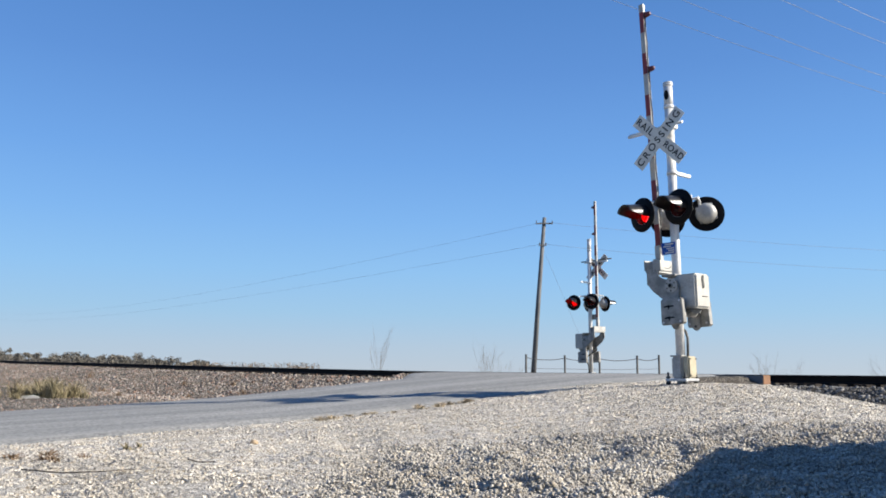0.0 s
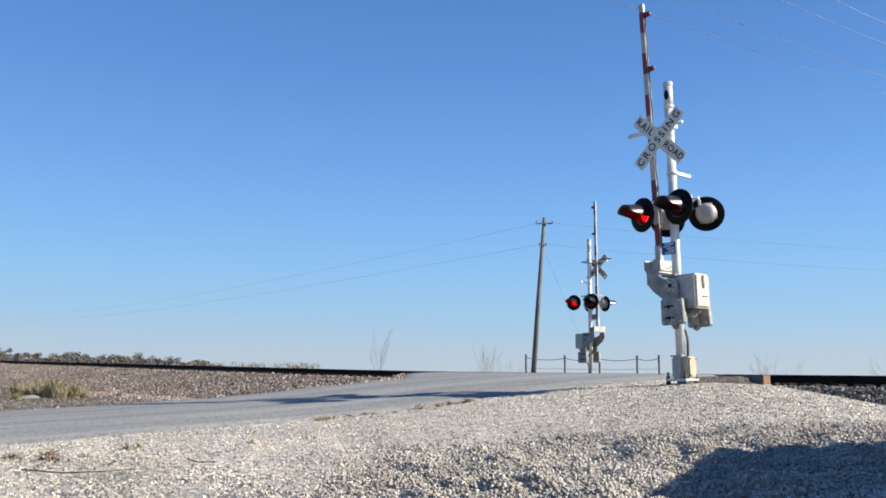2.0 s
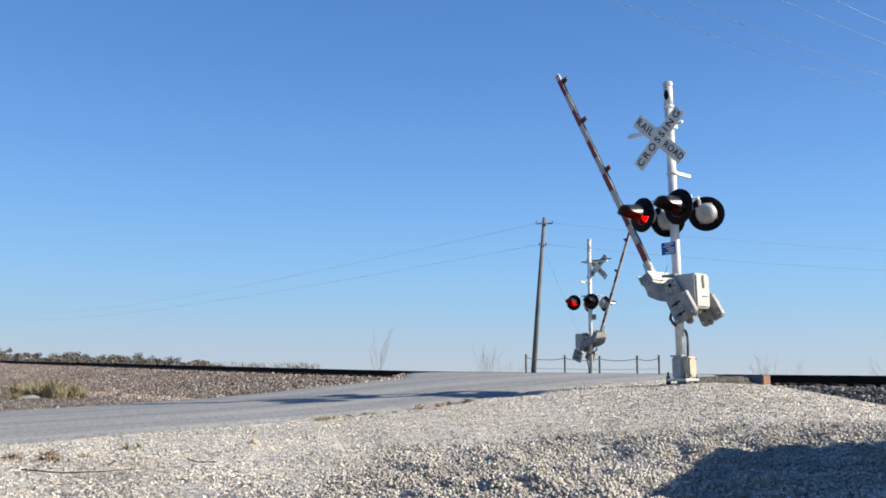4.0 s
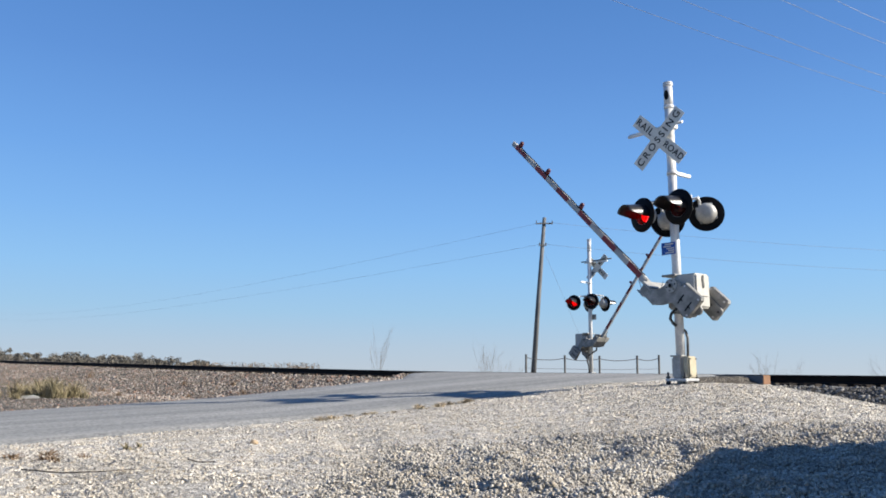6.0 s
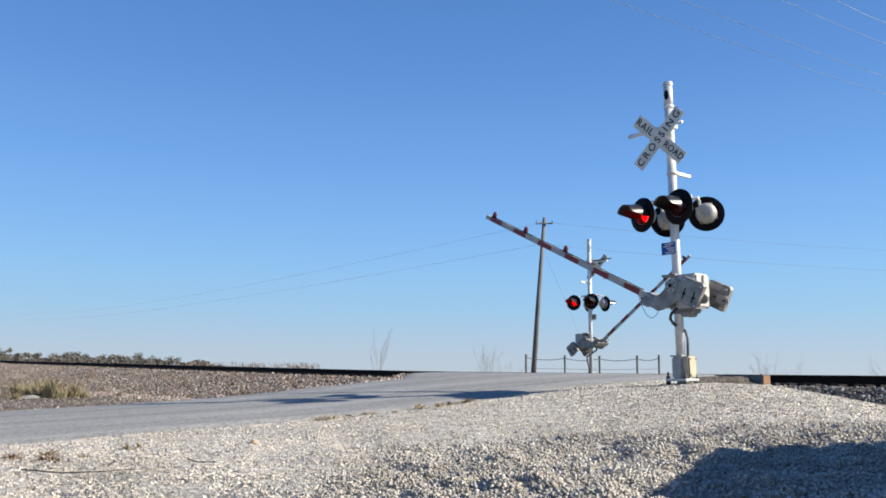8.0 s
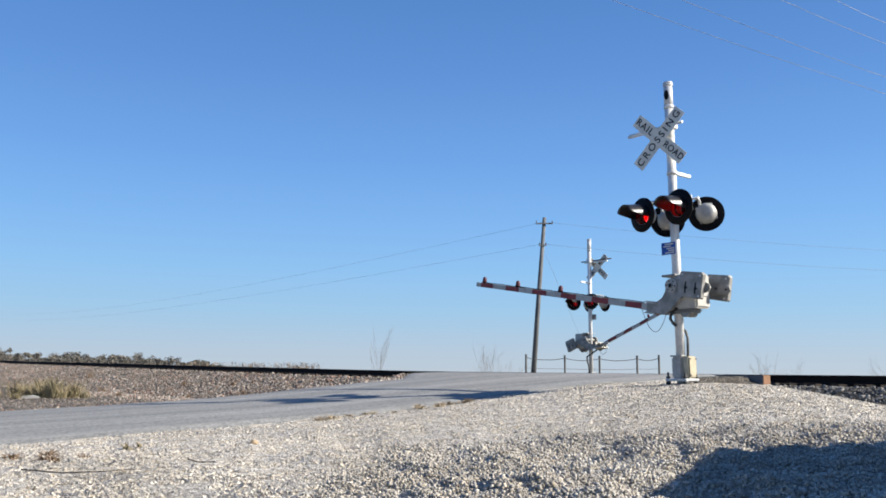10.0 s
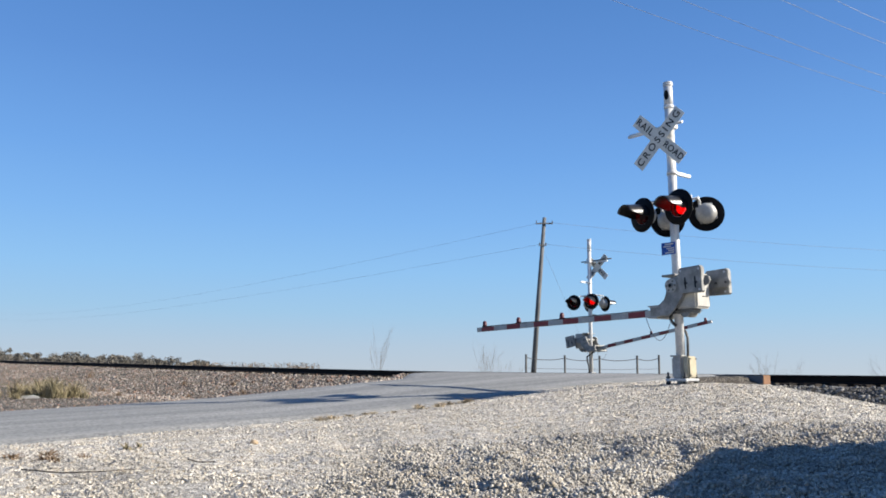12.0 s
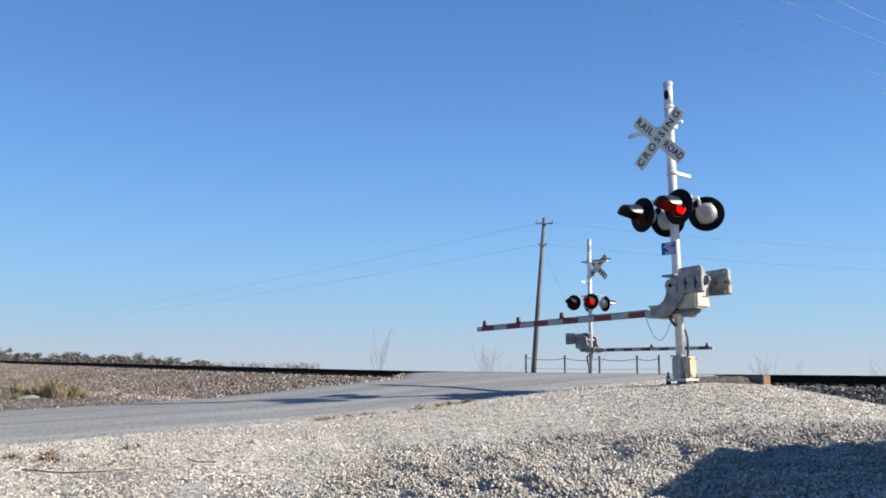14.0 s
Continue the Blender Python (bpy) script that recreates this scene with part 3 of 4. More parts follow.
def make_arm(parent):
    """The gate arm about its axle: fork plates, counterweights, channel, striped board, lamps. Local X along the arm, level when lowered."""
    outline = [(0.44, -0.31), (0.44, -0.46), (0.08, -0.475), (-0.06, -0.36), (-0.19, -0.20), (-0.27, -0.07), (-0.63, -0.055), (-0.685, -0.03), (-0.71, 0.025), (-0.685, 0.08), (-0.63, 0.105), (-0.30, 0.11), (-0.16, 0.12), (-0.02, 0.13), (0.07, 0.10), (0.10, 0.02), (0.115, -0.11), (0.16, -0.21), (0.25, -0.28), (0.34, -0.31)]
    bm = bmesh.new()
    for y in (0.255, -0.295):
        plate(bm, outline, y, y + 0.04, 0.008)
    tube(bm, [(0, -0.33, 0), (0, 0.33, 0)], 0.045, 16)
    arm = part("gate_arm", bm, SILVER_WORN, parent, "striped gate arm on a grey forked bracket")
    for y, way in ((0.295, 1), (-0.295, -1)):
        bm = bmesh.new()
        tube(bm, [(0, y, 0), (0, y + 0.014 * way, 0)], 0.112, 32)
        flange = part("hub_flange", bm, SILVER, arm, "round grey hub flange")
        bm = bmesh.new()
        tube(bm, [(0, y + 0.01 * way, 0), (0, y + 0.04 * way, 0)], 0.032, 6)
        part("hub_nut", bm, BLACK, flange, "dark steel hub nut")
        for k in range(6):
            a = k * math.tau / 6
            bm = bmesh.new()
            tube(bm, [(0.08 * math.cos(a), y + 0.012 * way, 0.08 * math.sin(a)), (0.08 * math.cos(a), y + 0.024 * way, 0.08 * math.sin(a))], 0.014, 6)
            part("hub_bolt", bm, STEEL, flange)
    bm = bmesh.new()
    box(bm, 0.26, 0.45, -0.30, 0.30, -0.325, -0.31, 0.004)
    box(bm, 0.26, 0.45, -0.30, 0.30, -0.475, -0.46, 0.004)
    box(bm, 0.26, 0.275, -0.255, 0.255, -0.46, -0.325, 0.004)
    box(bm, 0.30, 0.475, -0.31, 0.31, -0.306, -0.290, 0.004)
    box(bm, 0.30, 0.475, -0.31, 0.31, -0.493, -0.477, 0.004)
    part("channel", bm, SILVER, arm, "grey steel cross channel")
    bm = bmesh.new()
    plate(bm, [(0.28, -0.35), (0.28, -0.45), (0.74, -0.455), (0.74, -0.345)], -0.05, 0.05, 0.01)
    part("arm_adapter", bm, SILVER, arm, "bare aluminium arm adapter")
    # counterweights, each with two dark slots and bright bolts; the plates' round tails show past them
    for y0, y1 in ((0.30, 0.40), (-0.40, -0.30)):
        out = 1 if y0 > 0 else -1
        far_x = 0.0 if out > 0 else -0.02
        bm = bmesh.new()
        plate(bm, [(x + far_x, z) for x, z in ((-0.63, -0.14), (-0.63, 0.22), (-0.60, 0.255), (-0.24, 0.245), (-0.215, 0.215), (-0.215, -0.13), (-0.24, -0.155), (-0.60, -0.165))], y0, y1, 0.01)
        w = part("counterweight", bm, SILVER_WORN, arm, "flat grey counterweight slab")
        side = y1 if out > 0 else y0
        for x in (-0.52, -0.34):
            bm = bmesh.new()
            lo, hi = sorted((side - 0.006 * out, side + 0.003 * out))
            plate(bm, [(x - 0.013, -0.085), (x + 0.008, -0.095), (x + 0.017, -0.02), (x + 0.011, 0.09), (x - 0.010, 0.095)], lo, hi)
            plate(bm, [(x - 0.055, -0.005), (x - 0.01, -0.02), (x + 0.03, -0.002), (x - 0.01, 0.015)], lo, hi + 0.001)
            part("slot", bm, BLACK, w)
        for x, z in ((-0.59, 0.20), (-0.26, 0.20), (-0.59, -0.12)):
            bm = bmesh.new()
            tube(bm, [(x, y0 - 0.008, z), (x, y1 + 0.008, z)], 0.017, 8)
            part("bolt", bm, ALU, w)
    for y in (0.25, -0.25):
        for x in (-0.64, -0.46, -0.32):
            bm = bmesh.new()
            tube(bm, [(x, y - 0.012, 0.025), (x, y + 0.012, 0.025)], 0.02, 8)
            part("tail_bolt", bm, STEEL, arm)
    # board in stripes
    def half(x):
        return 0.054 - 0.009 * (x - 0.7) / 4.3
    edges = [0.72 + 0.383 * k for k in range(12)] + [5.08]
    def slab(a, b, y0, y1, shrink=0.0):
        bm = bmesh.new()
        v = [bm.verts.new((x, y, -0.39 + sz * (half(x) - shrink))) for x in (a, b) for y in (y0, y1) for sz in (-1, 1)]
        for q in ((0, 1, 3, 2), (4, 6, 7, 5), (0, 4, 5, 1), (2, 3, 7, 6), (0, 2, 6, 4), (1, 5, 7, 3)):
            bm.faces.new([v[i] for i in q])
        bmesh.ops.recalc_face_normals(bm, faces=bm.faces[:])
        return bm
    part("board", slab(0.60, 5.08, -0.026, 0.026), ARM_WHITE, arm, "long white tapering board")
    for k in range(0, 12, 2):
        for y0, y1 in ((-0.029, -0.0245), (0.0245, 0.029)):
            part("stripe", slab(edges[k], edges[k + 1], y0, y1, 0.002), RED_SHEET, arm, "dark red reflective stripe")
    bm = bmesh.new()
    pts = [(0.7, 0.0, -0.322)]
    for k in range(1, 60):
        x = 0.7 + k * 0.07
        pts.append((x, 0.006 * math.sin(k * 0.7), -0.39 + half(x) + 0.008 + 0.005 * abs(math.sin(k * 0.33))))
    tube(bm, pts, 0.008, 6)
    part("lamp_cable", bm, CABLE, arm, "black cable clipped along the board")
    for x in (4.86, 3.85, 2.68):
        bm = bmesh.new()
        z = -0.39 + half(x)
        box(bm, x - 0.06, x + 0.06, -0.02, 0.02, z, z + 0.025, 0.004)
        box(bm, x - 0.22, x + 0.06, -0.006, 0.006, z + 0.001, z + 0.02)
        base = part("lamp_base", bm, BLACK, arm)
        bm = bmesh.new()
        tube(bm, [(x, 0, z + 0.022), (x, 0, z + 0.03), (x, 0, z + 0.095), (x, 0, z + 0.12), (x, 0, z + 0.128)], [0.046, 0.047, 0.042, 0.03, 0.01], 16)
        part("arm_lamp", bm, ARM_LAMP, arm, "small round red lamp")
    return arm


def hanging_cable(parent):
    """The slack cable between arm and mast, about its upper end."""
    bm = bmesh.new()
    pts = []
    for k in range(15):
        t = k / 14
        pts.append((-0.50 * t, 0, -0.05 * t - 1.42 * t * (1 - t)))
    tube(bm, pts, 0.005, 6)
    return part("slack_cable", bm, HOSE, parent, "thin slack grey cable loop")


def make_signal():
    signal = new("crossing_signal")
    H = 4.97
    bm = bmesh.new()
    tube(bm, [(0, 0, -0.5), (0, 0, H - 0.45)], 0.072, 24)
    part("mast", bm, ALU, signal, "silver tubular mast")
    # bell housing on top, with a dark mouth
    bm = bmesh.new()
    tube(bm, [(0, 0, H - 0.46), (0, 0, H - 0.01)], 0.074, 24)
    tube(bm, [(0, 0, H - 0.46), (0, 0, H - 0.40)], 0.081, 24)
    tube(bm, [(0, 0, H - 0.07), (0, 0, H - 0.035)], 0.081, 24)
    tube(bm, [(0, 0, H - 0.03), (0, 0, H)], 0.078, 24)
    bell = part("bell_housing", bm, ALU, signal, "silver bell housing with a dark mouth")
    bm = bmesh.new()
    plate(bm, [(0.042 * math.cos(k * math.tau / 18), H - 0.235 + 0.085 * math.sin(k * math.tau / 18)) for k in range(18)], 0.05, 0.079)
    bmesh.ops.transform(bm, matrix=Matrix.Rotation(radians(10), 4, "Z"), verts=bm.verts[:])
    part("bell_mouth", bm, BLACK, bell)
    # crossbuck
    cb = Matrix.Translation((0.10, 0.17, 3.98)) @ pose(0, 0, 0, 0, 0, 6)
    bm = bmesh.new()
    plate(bm, [(-0.585, -0.112), (0.585, -0.112), (0.585, 0.112), (-0.585, 0.112)], -0.003, 0.003)
    bmesh.ops.transform(bm, matrix=Matrix.Rotation(radians(-45), 4, "Y"), verts=bm.verts[:])
    blade = part("crossbuck", bm, WHITE_SHEET, signal, "white crossbuck boards with black capital letters", cb)
    bm = bmesh.new()
    plate(bm, [(-0.585, -0.112), (0.585, -0.112), (0.585, 0.112), (-0.585, 0.112)], 0.007, 0.013)
    bmesh.ops.transform(bm, matrix=Matrix.Rotation(radians(45), 4, "Y"), verts=bm.verts[:])
    part("crossing_board", bm, WHITE_SHEET, blade)
    c = 0.362 / math.sqrt(2)
    writing("lettering", "CROSSING", 0.178, LETTER, blade, on_front(0, 0.015, 0, 45))
    for text, x, z, roll in (("CROSSING", 0, 0, -45), ("RAIL", c, -c, 45), ("ROAD", -c, c, 45)):
        writing("lettering", text, 0.17 if text == "CROSSING" else 0.145, LETTER, blade, pose(0, 0, 0, 0, 0, 180) @ on_front(x, -0.0055 if text == "CROSSING" else 0.0045, z, roll), space=1.12, bold=0.007)
    writing("lettering", "RAIL", 0.165, LETTER, blade, on_front(c, 0.006, c, -45), space=1.25)
    writing("lettering", "ROAD", 0.152, LETTER, blade, on_front(-c, 0.006, -c, -45), space=1.1)
    bm = bmesh.new()
    tube(bm, [(-0.32, 0.10, 4.19), (0.76, 0.10, 4.19)], 0.022, 12)
    box(bm, 0.45, 0.78, 0.07, 0.13, 4.15, 4.185, 0.004)
    box(bm, -0.10, 0.10, -0.09, 0.125, 4.15, 4.23, 0.01)
    part("sign_bracket", bm, ALU, signal, "silver pipe bracket behind the crossbuck")
    bm = bmesh.new()
    box(bm, -0.025, 0.025, -0.50, 0.0, 3.38, 3.44, 0.008)
    tube(bm, [(0, 0, 3.36), (0, 0, 3.43)], 0.085, 20)
    part("side_bracket", bm, ALU, signal, "short silver side pipe")
    # flashers and their cross arm
    bm = bmesh.new()
    tube(bm, [(-0.42, 0.10, 2.92), (0.42, 0.10, 2.92)], 0.022, 12)
    tube(bm, [(-0.42, -0.10, 2.92), (0.42, -0.10, 2.92)], 0.022, 12)
    tube(bm, [(0, 0, 2.84), (0, 0, 2.99)], 0.11, 20)
    tube(bm, [(0.02, 0.09, 2.925), (0.40, 0.27, 2.925), (0.40, 0.30, 2.88), (0.39, 0.30, 2.75)], 0.02, 10)
    for x in (-0.37, 0.37):
        for y in (0.10, -0.10):
            tube(bm, [(x, y, 2.92), (x, y * 1.6, 2.92), (x, y * 1.9, 2.88), (x, y * 1.9, 2.69)], 0.02, 10)
    part("flasher_arm", bm, ALU, signal, "silver pipe cross arm for the flashers")
    for x, z, yaw in ((0.37, 2.705, -12), (-0.34, 2.73, -7)):
        make_flasher(signal, x, 0.35, z, yaw)
    for x in (0.38, -0.38):
        make_flasher(signal, x, -0.35, 2.69, 214)
    # blue notice
    bm = bmesh.new()
    box(bm, -0.06, 0.21, 0.085, 0.092, 2.03, 2.23, 0.003)
    sign = part("notice_sign", bm, BLUE_SHEET, signal, "small blue notice with white lines")
    for z, a, b in ((2.20, -0.03, 0.14), (2.165, 0.02, 0.17), (2.13, -0.04, 0.11), (2.095, -0.04, 0.08), (2.06, -0.04, 0.14)):
        bm = bmesh.new()
        box(bm, a, b, 0.092, 0.094, z - 0.009, z + 0.009)
        part("text_bar", bm, WHITE_SHEET, sign)
    # mechanism case behind the mast
    bm = bmesh.new()
    box(bm, -0.48, -0.08, -0.19, 0.19, 1.12, 1.67, 0.028)
    case = part("mechanism_case", bm, BOX_PAINT, signal, "off-white gate mechanism case")
    bm = bmesh.new()
    box(bm, -0.10, 0.16, -0.20, 0.20, 1.655, 1.69, 0.01)
    part("case_lip", bm, SILVER_WORN, case)
    bm = bmesh.new()
    plate(bm, [(-0.025, 1.44), (0.015, 1.435), (0.02, 1.52), (0.034, 1.56), (0.022, 1.64), (-0.022, 1.64), (-0.012, 1.56), (-0.028, 1.50)], 0.476, 0.492)
    bmesh.ops.transform(bm, matrix=Matrix.Rotation(radians(90), 4, "Z"), verts=bm.verts[:])
    part("case_latch", bm, STEEL, case, "dark steel latch")
    bm = bmesh.new()
    box(bm, -0.490, -0.475, -0.10, 0.04, 1.30, 1.312, 0.003)
    part("case_seam", bm, STEEL, case)
    bm = bmesh.new()
    box(bm, -0.37, 0.06, -0.15, 0.15, 1.05, 1.13, 0.035)
    tube(bm, [(-0.20, 0.12, 1.08), (-0.20, -0.12, 1.08)], 0.09, 20)
    box(bm, -0.10, 0.10, -0.15, 0.15, 1.12, 1.60, 0.03)
    part("mechanism_base", bm, SILVER_WORN, case, "stained grey cast base")
    # conduits
    bm = bmesh.new()
    tube(bm, [(-0.06, 0.10, 1.15), (0.02, 0.16, 1.06), (0.06, 0.15, 0.98), (0.04, 0.10, 0.90), (0.0, 0.085, 0.86)], 0.024, 10)
    part("hose", bm, CABLE, signal, "black rubber hose")
    bm = bmesh.new()
    tube(bm, [(-0.02, -0.05, 0.82), (-0.07, -0.07, 0.77), (-0.10, -0.07, 0.66), (-0.11, -0.04, 0.36)], 0.021, 10)
    part("conduit", bm, HOSE, signal, "grey flexible conduit")
    # base casting with cream junction box
    bm = bmesh.new()
    box(bm, -0.09, 0.11, -0.10, 0.11, 0.07, 0.42, 0.025)
    box(bm, -0.105, 0.125, -0.115, 0.125, 0.415, 0.44, 0.01)
    base = part("base_casting", bm, SILVER, signal, "grey base casting")
    bm = bmesh.new()
    box(bm, -0.215, -0.092, -0.12, 0.09, 0.08, 0.42, 0.02)
    jb = part("junction_box", bm, CREAM, base, "cream junction box")
    for y, z in ((-0.09, 0.38), (0.06, 0.38), (-0.09, 0.12), (0.06, 0.12)):
        bm = bmesh.new()
        tube(bm, [(-0.210, y, z), (-0.225, y, z)], 0.012, 8)
        part("screw", bm, STEEL, jb)
    bm = bmesh.new()
    box(bm, -0.21, 0.19, -0.18, 0.18, 0.03, 0.07, 0.01)
    part("base_plate", bm, ALU, base, "silver base plate")
    for x in (-0.17, 0.15):
        for y in (-0.145, 0.145):
            bm = bmesh.new()
            tube(bm, [(x, y, -0.12), (x, y, 0.17)], 0.017, 10)
            tube(bm, [(x, y, 0.075), (x, y, 0.105)], 0.035, 6)
            tube(bm, [(x, y, -0.02), (x, y, 0.03)], 0.04, 6)
            part("anchor_bolt", bm, STEEL, base)
    bm = bmesh.new()
    box(bm, -0.28, 0.28, -0.26, 0.26, -0.62, -0.03, 0.02)
    part("footing", bm, CONCRETE, base, "concrete footing almost buried in gravel")
    arm = make_arm(signal)
    arm.matrix_basis = pose(-0.03, -0.04, 1.49)
    loop = hanging_cable(arm)
    loop.matrix_basis = pose(0.73, 0.03, -0.46)
    return signal


def parts_named(thing, name):
    return [o for o in thing.children_recursive if o.name.split(".")[0] == name]


# ---- the line, fence and distance ----
def rod_between(bm, a, b, sag, r, n=24, seg=5):
    a, b = Vector(a), Vector(b)
    pts = []
    for k in range(n + 1):
        t = k / n
        p = a.lerp(b, t)
        p.z -= 4 * sag * t * (1 - t)
        pts.append(p)
    tube(bm, pts, r, seg)


POLE_FOOT, POLE_TOP = Vector((5.19, 48.0, -1.1)), Vector((6.03, 48.0, 9.15))


def make_pole():
    pole = new("utility_pole")
    pole.location = POLE_FOOT
    top = POLE_TOP - POLE_FOOT
    bm = bmesh.new()
    tube(bm, [Vector((0, 0, -0.5)), top * 0.5, top], [0.165, 0.135, 0.105], 16)
    part("pole_shaft", bm, POLE_WOOD, pole)
    for k, (f, w) in enumerate(((0.962, 0.52), (0.835, 0.24))):
        bm = bmesh.new()
        c = top * f
        box(bm, -w, w, -0.045, 0.045, -0.035, 0.035, 0.01, m=Matrix.Translation(c + Vector((0, -0.16, 0))) @ pose(0, 0, 0, 0, -3, 12))
        arm = part("pole_crossarm", bm, POLE_WOOD, pole)
        for x in (-w + 0.05, w - 0.05):
            bm = bmesh.new()
            tube(bm, [c + Vector((x, -0.16, 0.05)), c + Vector((x, -0.16, 0.10)), c + Vector((x, -0.16, 0.18))], [0.02, 0.035, 0.02], 10)
            part("insulator", bm, STEEL, arm)
    tagged(pole, "leaning grey timber utility pole beyond the track", "utility pole")
    bm = bmesh.new()
    rod_between(bm, POLE_FOOT + top * 0.83, (9.6, 49.5, -1.0), 0.02, 0.0055, 8)
    tagged(part("guy_wire", bm, WIRE_DARK), "thin guy wire from the pole to the ground", "wire")


def make_wires():
    # line along the field, over the utility pole
    top = POLE_TOP - POLE_FOOT
    for f, slack, left, right in ((0.975, 5.2, (-182.4, 300, 24.2), (41.1, 58, 8.62)), (0.845, 4.3, (-182.1, 300, 21.2), (41.0, 58, 7.24))):
        bm = bmesh.new()
        p = POLE_FOOT + top * f
        rod_between(bm, p, left, slack, 0.0058, 60)
        rod_between(bm, p, right, 0.35, 0.0065, 30)
        tagged(part("power_line", bm, WIRE_DARK), "thin overhead wire strung from the utility pole", "wire", "field line wires")
    for a, b, sag in (((5.04, 24.0, 11.47), (14.03, 25.0, 8.8), 0.5), ((7.23, 24.0, 11.49), (14.07, 25.0, 9.36), 0.5), ((10.39, 24.0, 11.52), (14.15, 25.0, 10.5), 0.3), ((12.06, 24.0, 11.54), (14.2, 25.0, 11.22), 0.2)):
        bm = bmesh.new()
        a, b = Vector(a), Vector(b)
        rod_between(bm, a + (a - b) * 1.0 + Vector((0, 0, sag)), b + (b - a) * 1.0 + Vector((0, 0, sag)), sag, 0.0072, 60)
        tagged(part("overhead_wire", bm, WIRE), "thin pale overhead wire against the sky", "wire", "overhead road wires")


def make_fence():
    fence = new("fence")
    fence.location = (3.6, 36.0, -0.9)
    tops = [(3.66, 0.76), (5.35, 0.74), (6.86, 0.73), (8.50, 0.75), (9.45, 0.78)]
    for x, z in tops:
        bm = bmesh.new()
        tube(bm, [(x - 3.6, 0, -0.4), (x - 3.6, 0, z + 0.9)], 0.045, 10)
        tube(bm, [(x - 3.6, 0, z + 0.9), (x - 3.6, 0, z + 0.93)], 0.05, 10)
        part("post", bm, STEEL, fence)
    for (x0, z0), (x1, z1) in zip(tops, tops[1:]):
        bm = bmesh.new()
        rod_between(bm, (x0 - 3.6, 0, z0 + 0.80), (x1 - 3.6, 0, z1 + 0.80), 0.09, 0.016, 10)
        part("rope", bm, POLE_WOOD, fence)
        bm = bmesh.new()
        rod_between(bm, (x0 - 3.6, 0, z0 + 0.35), (x1 - 3.6, 0, z1 + 0.35), 0.02, 0.008, 6)
        part("lower_wire", bm, WIRE_DARK, fence)
    tagged(fence, "low steel post fence with slack ropes", "fence")


def twigs(bm, start, way, length, r, depth, rng, spread=0.5):
    pts, p, d = [Vector(start)], Vector(start), Vector(way).normalized()
    n = 5
    for _ in range(n):
        d = (d + Vector((rng.uniform(-1, 1), rng.uniform(-1, 1), rng.uniform(-0.4, 0.7))) * 0.13).normalized()
        p = p + d * length / n
        pts.append(p.copy())
    tube(bm, pts, [r * (1 - 0.75 * k / n) for k in range(n + 1)], 5)
    if depth:
        for k in range(2, n + 1):
            for _ in range(rng.choice((1, 1, 2))):
                w = (d + Vector((rng.uniform(-1, 1), rng.uniform(-1, 1), rng.uniform(-0.2, 0.5))) * spread * 1.6).normalized()
                twigs(bm, pts[k], w, length * rng.uniform(0.35, 0.6), r * 0.5, depth - 1, rng, spread)


def make_shrub(x, y, z, height, stems, seed, label, r=0.02, depth=2, lean=0.25, spread=0.5):
    rng = random.Random(seed)
    bm = bmesh.new()
    for _ in range(stems):
        twigs(bm, (rng.uniform(-lean, lean) * 0.2 * height, rng.uniform(-lean, lean) * 0.2 * height, -0.05), (rng.uniform(-lean, lean), rng.uniform(-lean, lean), 1), height * rng.uniform(0.6, 1), r, depth, rng, spread)
    ob = part("shrub", bm, TWIG)
    ob.location = (x, y, z)
    return tagged(ob, label, "shrub", "bare shrubs beyond the track")


GRASS = {}


def make_tuft(kind, x, y, size, blades, seed, lean=0.42, wide=0.33):
    """Adds one tuft of blades to the grass of that kind."""
    rng = np.random.default_rng(seed)
    v, f = GRASS.setdefault(kind, ([], []))
    for k in range(blades):
        a, rr = rng.uniform(0, math.tau), abs(rng.normal(0, wide)) * size
        bx, by = x + rr * math.cos(a), y + rr * math.sin(a)
        h = size * rng.uniform(0.2, 0.95) * math.exp(-(rr / size) ** 2 * 0.8)
        lx, ly = rng.normal(0, lean) * h + 0.35 * rr * math.cos(a), rng.normal(0, lean) * h + 0.35 * rr * math.sin(a)
        w = 0.006 + 0.006 * rng.random()
        c, s_ = math.cos(a + 1.3) * w, math.sin(a + 1.3) * w
        zz = on_ground(bx, by) - 0.01
        i = len(v)
        v += [(bx - c, by - s_, zz), (bx + c, by + s_, zz), (bx + lx * 0.4 + c * 0.8, by + ly * 0.4 + s_ * 0.8, zz + h * 0.6), (bx + lx * 0.4 - c * 0.8, by + ly * 0.4 - s_ * 0.8, zz + h * 0.6), (bx + lx, by + ly, zz + h * (0.95))]
        f += [(i, i + 1, i + 2), (i, i + 2, i + 3), (i + 3, i + 2, i + 4)]


